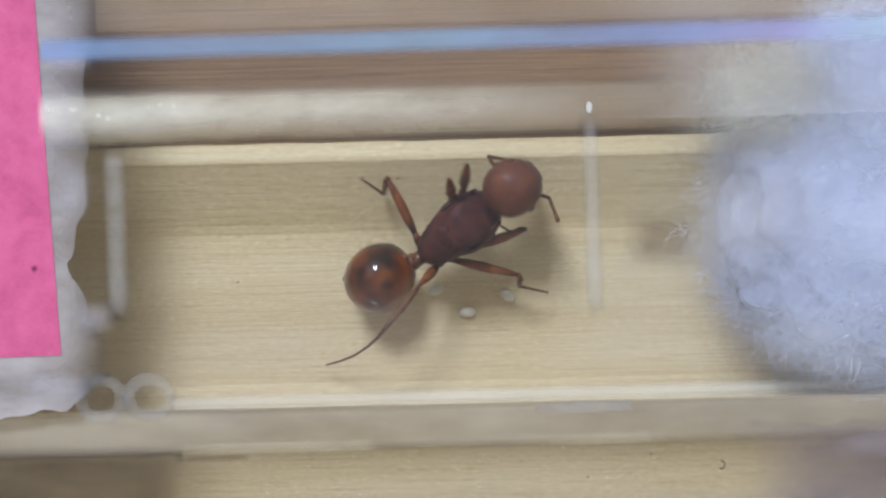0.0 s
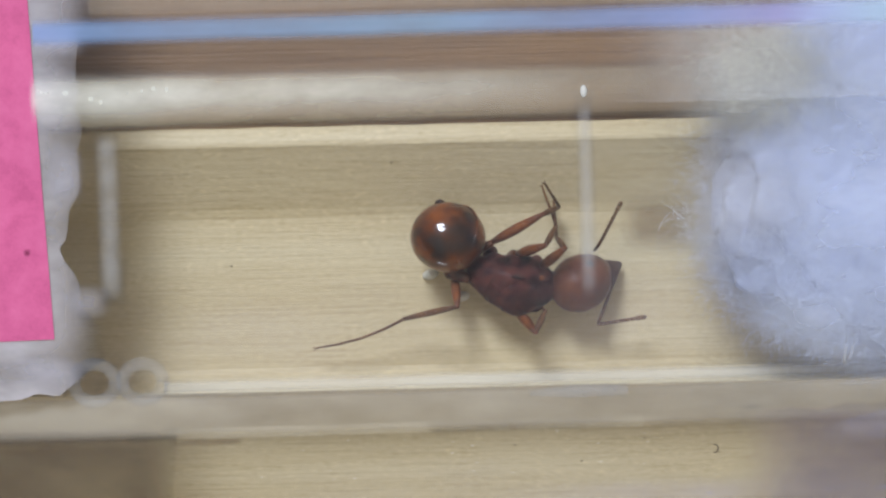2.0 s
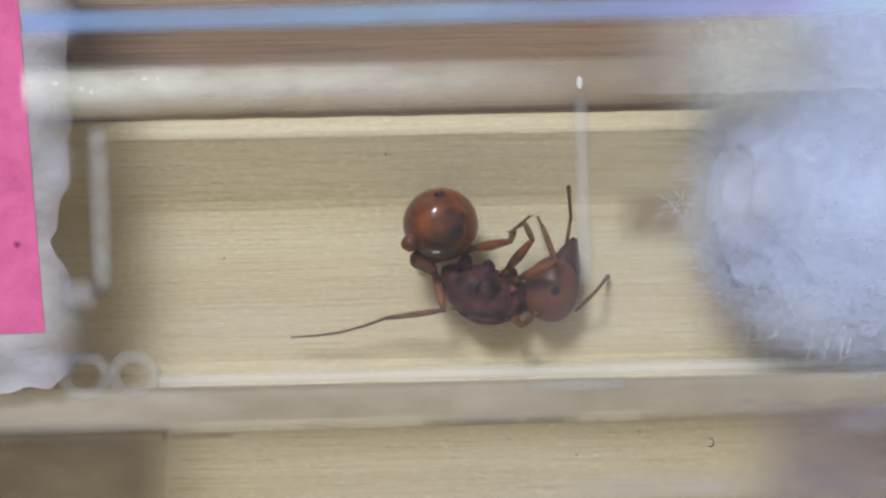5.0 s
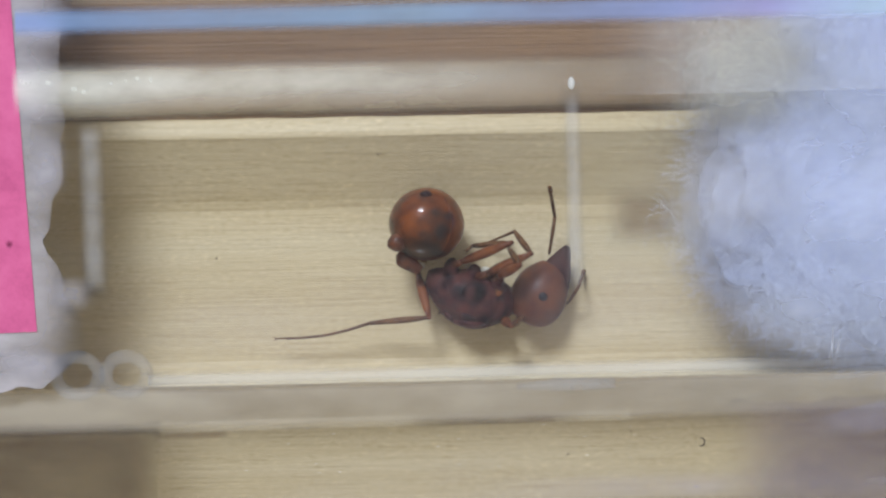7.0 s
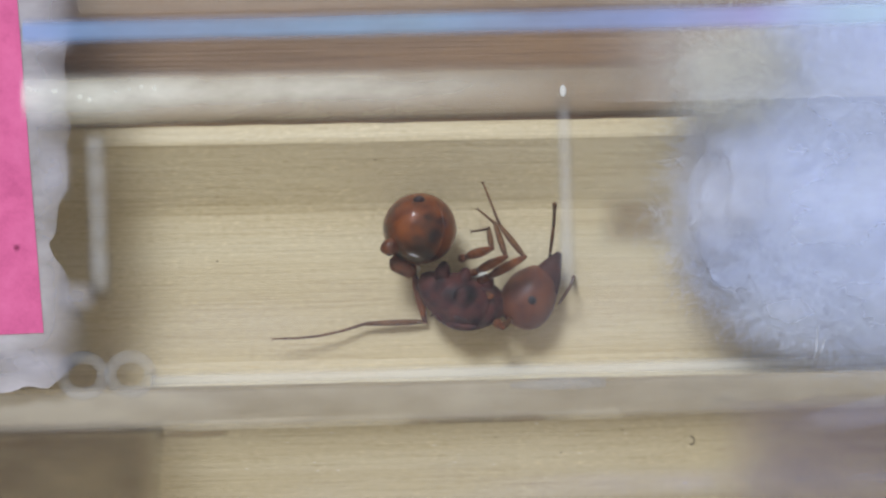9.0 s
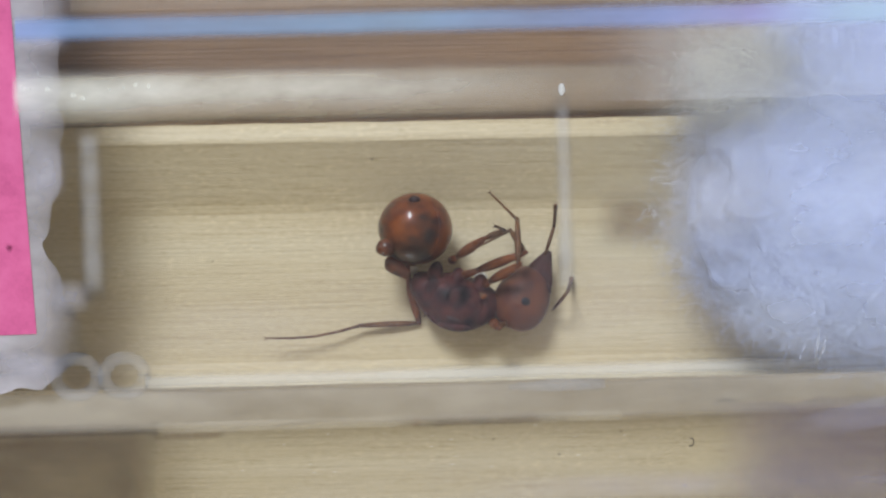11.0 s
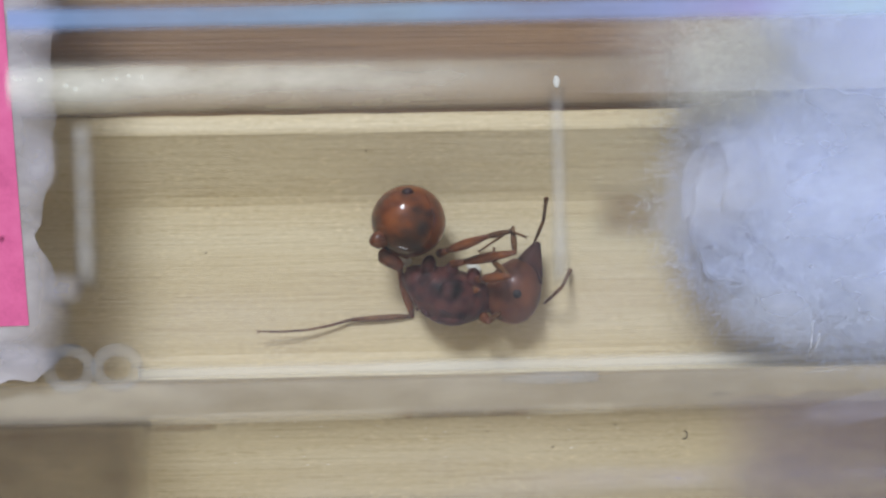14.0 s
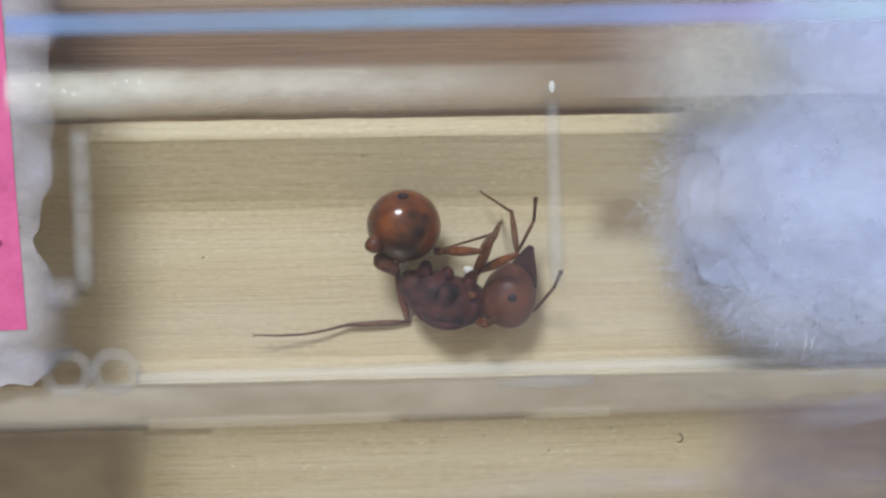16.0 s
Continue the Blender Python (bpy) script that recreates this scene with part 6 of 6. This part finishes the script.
    walk(legs["MR"][1], [
        (0, at(2.53, -2.01, 2.92, 0, 64, -85)), (0.1, at(2.6, -2.34, 3.79, 0, 73, -23)), (0.2, at(2.13, -2.03, 4.76, 0, 66, 111)),
        (0.3, at(1.63, -2.48, 5.01, 0, 24, 99)), (0.4, at(0.49, -0.09, 4.3, 0, 57, 87)), (0.5, at(0.81, -1.05, 3.93, 0, 75, 46)),
        (1, at(0.78, -1.81, 4.2, 0, 54, 95)), (1.5, at(1, -2.17, 4.3, 0, 47, 94)), (1.8, at(0.46, -2.08, 4.1, 0, 40, 73)),
        (2, at(0.77, -1.89, 3.84, 0, 30, 62)), (2.5, at(0.66, -1.53, 3.54, 0, 33, 41)), (3, at(1, -1.42, 3.41, 0, 29, 40)),
        (3.25, at(1.13, -1.41, 3.35, 0, 31, 38)), (3.5, at(1.26, -1.41, 3.3, 0, 33, 36)), (4, at(1.37, -1.27, 3.29, 0, 33, 36)),
        (5.2, at(1.48, -1.14, 3.3, 0, 45, 35)), (6.5, at(1.58, -0.99, 3.32, 0, 55, 33)), (7, at(1.63, -0.99, 3.33, 0, 56, 30)),
        (7.5, at(1.64, -1.01, 3.33, 0, 67, 22)), (8, at(1.57, -1.06, 3.34, 0, 64, 27)), (8.5, at(1.75, -1.01, 3.34, 0, 63, 34)),
        (9, at(1.67, -0.96, 3.34, 0, 63, 34)), (11.5, at(1.8, -0.95, 3.34, 0, 70, 18)), (12.5, at(1.66, -0.96, 3.35, 0, 66, 18)),
        (13.5, at(1.64, -0.98, 3.34, 0, 57, 28)), (14.5, at(1.69, -0.91, 3.34, 0, 57, 28)), (15.5, at(1.75, -0.92, 3.34, 0, 57, 28)),
        (16, at(1.75, -0.92, 3.34, 0, 57, 28))])
    walk(legs["MR"][2], [
        (0, at(2.58, -2.49, 1.85, 0, 22, -13)), (0.1, at(2.9, -2.47, 2.79, 0, 63, -6)), (0.2, at(1.97, -1.6, 3.77, 0, 38, -6)),
        (0.3, at(1.48, -1.48, 4.59, 0, 44, 2)), (0.4, at(0.53, 0.5, 3.37, 0, 68, 11)), (0.5, at(1.01, -0.84, 2.87, 0, 83, 94)),
        (1, at(0.73, -1.17, 3.31, 0, 77, 78)), (1.5, at(0.95, -1.42, 3.49, 0, 82, 94)), (1.8, at(0.7, -1.27, 3.39, 0, 86, 92)),
        (2, at(1.21, -1.05, 3.28, 0, 88, 89)), (2.5, at(1.35, -0.93, 2.94, 0, 83, 73)), (3, at(1.73, -0.81, 2.87, 0, 82, 65)),
        (3.25, at(1.87, -0.83, 2.79, 0, 83, 70)), (3.5, at(2, -0.86, 2.69, 0, 83, 73)), (4, at(2.12, -0.73, 2.69, 0, 83, 72)),
        (5.2, at(2.11, -0.69, 2.53, 0, 82, 63)), (6.5, at(2.11, -0.64, 2.42, 0, 82, 54)), (7, at(2.17, -0.69, 2.42, 0, 82, 54)),
        (7.5, at(2.04, -0.85, 2.32, 0, 82, 56)), (8, at(2, -0.85, 2.35, 0, 82, 58)), (8.5, at(2.17, -0.72, 2.36, 0, 82, 57)),
        (9, at(2.09, -0.67, 2.36, 0, 82, 57)), (11.5, at(2.16, -0.83, 2.31, 0, 80, 65)), (12.5, at(2.08, -0.82, 2.34, 0, 80, 65)),
        (13.5, at(2.17, -0.7, 2.42, 0, 82, 57)), (14.5, at(2.22, -0.63, 2.42, 0, 82, 57)), (15.5, at(2.28, -0.64, 2.42, 0, 82, 57)),
        (16, at(2.28, -0.63, 2.42, 0, 82, 57))])
    walk(legs["FR"][0], [
        (0, at(0.88, -0.76, 2.46, 0, -4, 20)), (0.1, at(0.79, -0.63, 2.46, 0, -37, 12)), (0.2, at(0.41, -0, 2.57, 0, -68, 14)),
        (0.3, at(0.38, 0.01, 2.55, 0, -68, 15)), (0.4, at(0.38, 0.1, 1.69, 0, -68, 23)), (0.5, at(0.42, 0.06, 1.19, 0, -68, 23)),
        (0.7, at(0.39, 0.07, 1.32, 0, -68, 23)), (1, at(0.39, 0.05, 1.46, 0, -68, 21)), (1.5, at(0.39, 0.05, 1.5, 0, -68, 19)),
        (1.8, at(0.4, 0.05, 1.34, 0, -68, 20)), (2, at(0.42, 0.05, 1.14, 0, -68, 21)), (2.5, at(0.44, 0.04, 0.86, 0, -67, 22)),
        (3, at(0.45, 0.04, 0.77, 0, -67, 21)), (3.5, at(0.46, 0.04, 0.7, 0, -67, 21)), (4, at(0.46, 0.04, 0.7, 0, -67, 22)),
        (5.2, at(0.46, 0.04, 0.7, 0, -66, 22)), (6.5, at(0.46, 0.04, 0.7, 0, -66, 22)), (7, at(0.46, 0.04, 0.7, 0, -66, 22)),
        (7.5, at(0.48, 0.04, 0.7, 0, -65, 21)), (8, at(0.48, 0.04, 0.7, 0, -65, 21)), (8.5, at(0.48, 0.04, 0.7, 0, -65, 21)),
        (9, at(0.48, 0.04, 0.7, 0, -65, 21)), (11.5, at(0.48, 0.04, 0.7, 0, -65, 21)), (12.5, at(0.48, 0.04, 0.7, 0, -65, 21)),
        (13.5, at(0.48, 0.04, 0.7, 0, -65, 22)), (14.5, at(0.48, 0.04, 0.7, 0, -65, 22)), (15.5, at(0.48, 0.04, 0.7, 0, -65, 21)),
        (16, at(0.48, 0.04, 0.7, 0, -65, 21))])
    walk(legs["FR"][1], [
        (0, at(2.74, -0.06, 3.12, 0, 64, -166)), (0.1, at(2.36, -0.28, 4.07, 0, 64, -168)), (0.2, at(1.15, 0.19, 4.53, 0, 62, 163)),
        (0.3, at(1.1, 0.2, 4.46, 0, 63, 163)), (0.4, at(1.07, 0.4, 3.54, 0, 65, 169)), (0.5, at(1.11, 0.35, 3.04, 0, 64, 167)),
        (0.7, at(1.07, 0.35, 3.18, 0, 65, 167)), (1, at(1.08, 0.31, 3.32, 0, 64, 166)), (1.5, at(1.09, 0.29, 3.36, 0, 64, 165)),
        (1.8, at(1.09, 0.3, 3.2, 0, 65, 166)), (2, at(1.12, 0.31, 3, 0, 64, 166)), (2.5, at(1.15, 0.32, 2.71, 0, 64, 167)),
        (3, at(1.18, 0.32, 2.61, 0, 63, 168)), (3.5, at(1.2, 0.32, 2.54, 0, 63, 168)), (4, at(1.2, 0.33, 2.54, 0, 63, 168)),
        (5.2, at(1.2, 0.34, 2.53, 0, 63, 169)), (6.5, at(1.21, 0.34, 2.53, 0, 63, 169)), (7, at(1.22, 0.34, 2.53, 0, 63, 169)),
        (7.5, at(1.25, 0.34, 2.52, 0, 62, 168)), (8, at(1.26, 0.34, 2.52, 0, 62, 168)), (8.5, at(1.26, 0.34, 2.52, 0, 62, 169)),
        (9, at(1.26, 0.34, 2.52, 0, 62, 169)), (11.5, at(1.25, 0.34, 2.52, 0, 62, 169)), (12.5, at(1.25, 0.35, 2.52, 0, 62, 169)),
        (13.5, at(1.25, 0.35, 2.52, 0, 62, 169)), (14.5, at(1.25, 0.35, 2.52, 0, 62, 169)), (15.5, at(1.26, 0.35, 2.52, 0, 62, 169)),
        (16, at(1.26, 0.35, 2.52, 0, 62, 169))])
    walk(legs["FR"][2], [
        (0, at(2.23, -0.19, 1.91, 0, 64, 145)), (0.1, at(1.84, -0.39, 2.85, 0, 75, 157)), (0.2, at(0.61, 0.35, 3.41, 0, 68, -166)),
        (0.3, at(0.59, 0.36, 3.37, 0, 69, -165)), (0.4, at(0.57, 0.5, 2.46, 0, 68, -156)), (0.5, at(0.6, 0.47, 1.96, 0, 68, -157)),
        (0.7, at(0.57, 0.47, 2.1, 0, 69, -156)), (1, at(0.58, 0.44, 2.24, 0, 69, -159)), (1.5, at(0.58, 0.43, 2.28, 0, 69, -160)),
        (1.8, at(0.59, 0.43, 2.12, 0, 69, -160)), (2, at(0.61, 0.44, 1.92, 0, 69, -158)), (2.5, at(0.64, 0.44, 1.63, 0, 68, -158)),
        (3, at(0.65, 0.44, 1.54, 0, 68, -158)), (3.5, at(0.66, 0.44, 1.47, 0, 67, -158)), (4, at(0.66, 0.44, 1.47, 0, 67, -158)),
        (5.2, at(0.68, 0.44, 1.46, 0, 67, -159)), (6.5, at(0.68, 0.45, 1.46, 0, 66, -158)), (7, at(0.68, 0.45, 1.46, 0, 66, -158)),
        (7.5, at(0.71, 0.45, 1.46, 0, 66, -159)), (8, at(0.71, 0.45, 1.46, 0, 66, -159)), (8.5, at(0.71, 0.45, 1.46, 0, 65, -159)),
        (9, at(0.71, 0.46, 1.46, 0, 66, -159)), (11.5, at(0.71, 0.45, 1.46, 0, 66, -159)), (12.5, at(0.7, 0.45, 1.46, 0, 66, -159)),
        (13.5, at(0.7, 0.45, 1.46, 0, 66, -159)), (14.5, at(0.7, 0.46, 1.46, 0, 66, -159)), (15.5, at(0.71, 0.46, 1.46, 0, 65, -159)),
        (16, at(0.71, 0.46, 1.46, 0, 65, -159))])
    walk(antennae["A1"][0], [
        (0, at(1.54, 2.32, 3.64, 0, 49, 117)), (0.1, at(1.45, 2.29, 3.61, 0, 21, 95)), (0.2, at(2.77, 2.78, 3.55, 0, -0, 135)),
        (0.3, at(3.21, 2.01, 3.29, 0, -1, 120)), (0.4, at(3.53, 2.32, 2.17, 0, -1, 79)), (0.5, at(4.02, 1.01, 1.67, 0, -2, 75)),
        (1, at(3.73, 0.56, 1.96, 0, -49, 76)), (1.5, at(3.96, 0.06, 2, 0, 0, 84)), (1.8, at(3.3, 0.86, 1.83, 0, -52, 84)),
        (2, at(3.48, 1.52, 2.02, 0, -71, 76)), (2.5, at(3.76, 1.65, 1.72, 0, -31, 102)), (3, at(3.05, 2.01, 1.63, 0, -2, 82)),
        (3.5, at(3.31, 2.5, 1.55, 0, 0, 101)), (4, at(3.3, 2.02, 1.55, 0, -1, 80)), (5.2, at(3.51, 2.1, 1.55, 0, -1, 81)),
        (6.5, at(3.74, 2.2, 1.55, 0, -1, 82)), (7, at(3.44, 2.44, 1.55, 0, -1, 82)), (7.5, at(3.49, 2.44, 1.55, 0, -1, 75)),
        (8, at(3.42, 2.57, 1.55, 0, -6, 78)), (8.5, at(3.91, 2.33, 1.55, 0, -29, 84)), (9, at(3.91, 2.38, 1.55, 0, -30, 87)),
        (11.5, at(4, 2.23, 1.55, 0, -3, 72)), (12, at(3.92, 2.36, 1.55, 0, -26, 73)), (12.5, at(3.85, 2.39, 1.55, 0, -37, 71)),
        (13, at(3.77, 2.26, 1.55, 0, -23, 68)), (13.5, at(3.81, 2.43, 1.55, 0, -39, 76)), (14, at(3.87, 2.61, 1.55, 0, -48, 75)),
        (14.5, at(3.63, 2.64, 1.55, 0, -27, 75)), (15, at(3.54, 2.64, 1.55, 0, -26, 72)), (15.5, at(3.45, 2.57, 1.55, 0, -19, 65)),
        (16, at(3.44, 2.57, 1.55, 0, -19, 65))])
    walk(antennae["A1"][1], [
        (0, at(1.19, 2.99, 2.81, 0, -62, -20)), (0.1, at(1.35, 3.35, 3.37, 0, -63, -30)), (0.2, at(1.96, 3.6, 3.55, 0, -71, 141)),
        (0.3, at(2.64, 3.01, 3.3, 0, -55, 125)), (0.4, at(3.76, 3.44, 2.2, 0, -46, 93)), (0.5, at(4.31, 2.12, 1.71, 0, -5, 65)),
        (1, at(3.92, 1.29, 2.83, 0, -52, 115)), (1.5, at(4.08, 1.2, 1.99, 0, -51, 116)), (1.8, at(3.37, 1.57, 2.73, 0, -48, 85)),
        (2, at(3.58, 1.89, 3.11, 0, -36, 68)), (2.5, at(3.56, 2.62, 2.31, 0, -46, 98)), (3, at(3.21, 3.15, 1.66, 0, -42, 102)),
        (3.5, at(3.08, 3.63, 1.54, 0, -66, 121)), (4, at(3.5, 3.15, 1.57, 0, -41, 102)), (5.2, at(3.69, 3.24, 1.57, 0, -46, 101)),
        (6.5, at(3.9, 3.33, 1.57, 0, -49, 100)), (7, at(3.59, 3.58, 1.57, 0, -52, 108)), (7.5, at(3.78, 3.56, 1.57, 0, -55, 108)),
        (8, at(3.66, 3.69, 1.68, 0, -58, 113)), (8.5, at(4.02, 3.33, 2.1, 0, -70, 102)), (9, at(3.97, 3.37, 2.13, 0, -63, 100)),
        (11.5, at(4.35, 3.32, 1.61, 0, -64, 99)), (12, at(4.23, 3.35, 2.06, 0, -63, 100)), (12.5, at(4.14, 3.26, 2.24, 0, -59, 101)),
        (13, at(4.16, 3.25, 1.99, 0, -60, 99)), (13.5, at(4.02, 3.3, 2.28, 0, -60, 97)), (14, at(4.06, 3.35, 2.41, 0, -64, 96)),
        (14.5, at(3.89, 3.63, 2.07, 0, -64, 100)), (15, at(3.85, 3.62, 2.06, 0, -62, 95)), (15.5, at(3.91, 3.56, 1.92, 0, -59, 101)),
        (16, at(3.9, 3.56, 1.92, 0, -63, 98))])
    walk(antennae["A2"][0], [
        (0, at(3.23, 1.33, 3.8, 0, 63, -8)), (0.1, at(3.42, 1.35, 3.8, 0, 51, -30)), (0.2, at(3.48, 1.38, 3.55, 0, 60, -22)),
        (0.3, at(3.4, 0.48, 3.27, 0, -8, -6)), (0.4, at(2.99, 1.6, 2.17, 0, -67, -40)), (0.5, at(4.02, -0.68, 1.67, 0, -59, -129)),
        (1, at(3.73, -0.89, 1.96, 0, -65, -122)), (1.5, at(3.96, -0.66, 2, 0, -1, -107)), (1.8, at(3.59, -0.73, 1.83, 0, -1, -109)),
        (2, at(4.01, -0.66, 1.72, 0, -1, -111)), (2.5, at(4.05, -0.78, 1.42, 0, -26, -141)), (3, at(3.58, -0.78, 1.33, 0, -48, 60)),
        (3.5, at(3.96, -0.42, 1.25, 0, -41, 63)), (4, at(3.95, -0.66, 1.25, 0, -38, 46)), (5.2, at(4.22, -0.39, 1.25, 0, -46, 56)),
        (6.5, at(4.52, -0.11, 1.25, 0, -52, 69)), (7, at(4.33, 0.01, 1.25, 0, -52, 69)), (7.5, at(4.32, 0.2, 1.25, 0, -53, 74)),
        (8, at(4.21, 0.19, 1.25, 0, -59, 69)), (8.5, at(4.58, 0.45, 1.25, 0, -68, 81)), (9, at(4.45, 0.13, 1.25, 0, -51, 68)),
        (11.5, at(4.54, -0.12, 1.25, 0, -48, 60)), (12, at(4.59, -0.11, 1.25, 0, -48, 60)), (12.5, at(4.51, -0.09, 1.25, 0, -48, 60)),
        (13, at(4.43, -0.21, 1.25, 0, -43, 52)), (13.5, at(4.48, -0.16, 1.25, 0, -51, 57)), (14, at(4.46, -0.11, 1.25, 0, -48, 52)),
        (14.5, at(4.17, -0.33, 1.25, 0, -26, 49)), (15, at(4.2, -0.21, 1.25, 0, -26, 49)), (15.5, at(4.24, -0.17, 1.25, 0, -34, 55)),
        (16, at(4.23, -0.16, 1.25, 0, -34, 55))])
    walk(antennae["A2"][1], [
        (0, at(3.75, 1.26, 2.78, 0, -59, -78)), (0.1, at(4.04, 0.99, 2.9, 0, -70, -93)), (0.2, at(4, 1.17, 2.55, 0, -66, -85)),
        (0.3, at(4.53, 0.37, 3.45, 0, -80, -94)), (0.4, at(3.34, 1.31, 3.23, 0, 58, 11)), (0.5, at(3.64, -1.14, 2.65, 0, 32, 27)),
        (1, at(3.47, -1.31, 3, 0, 70, -122)), (1.5, at(3.63, -1.76, 2.02, 0, 34, 10)), (1.8, at(3.21, -1.82, 1.85, 0, 13, 9)),
        (2, at(3.6, -1.73, 1.75, 0, -9, 10)), (2.5, at(3.25, -1.43, 1.93, 0, -7, 28)), (3, at(3.96, -0.12, 2.18, 0, 34, 39)),
        (3.5, at(4.35, 0.35, 2, 0, 41, 66)), (4, at(4.58, -0.01, 1.96, 0, 54, 35)), (5.2, at(4.67, 0.27, 2.07, 0, 62, 37)),
        (6.5, at(4.77, 0.56, 2.15, 0, 70, 40)), (7, at(4.59, 0.68, 2.15, 0, 71, 49)), (7.5, at(4.51, 0.86, 2.17, 0, 76, 36)),
        (8, at(4.41, 0.74, 2.24, 0, 79, 31)), (8.5, at(4.65, 0.88, 2.32, 0, 75, 50)), (9, at(4.72, 0.8, 2.14, 0, 77, 37)),
        (11.5, at(4.93, 0.55, 2.1, 0, 72, 51)), (12, at(4.98, 0.56, 2.1, 0, 72, 54)), (12.5, at(4.9, 0.58, 2.1, 0, 69, 49)),
        (13, at(4.95, 0.46, 2.03, 0, -69, 91)), (13.5, at(4.87, 0.45, 2.15, 0, 66, 49)), (14, at(4.93, 0.49, 2.11, 0, 65, 48)),
        (14.5, at(4.85, 0.45, 1.75, 0, -60, 79)), (15, at(4.89, 0.57, 1.75, 0, -67, 82)), (15.5, at(4.79, 0.62, 1.89, 0, -65, 85)),
        (16, at(4.78, 0.62, 1.89, 0, -67, 85))])


motions()
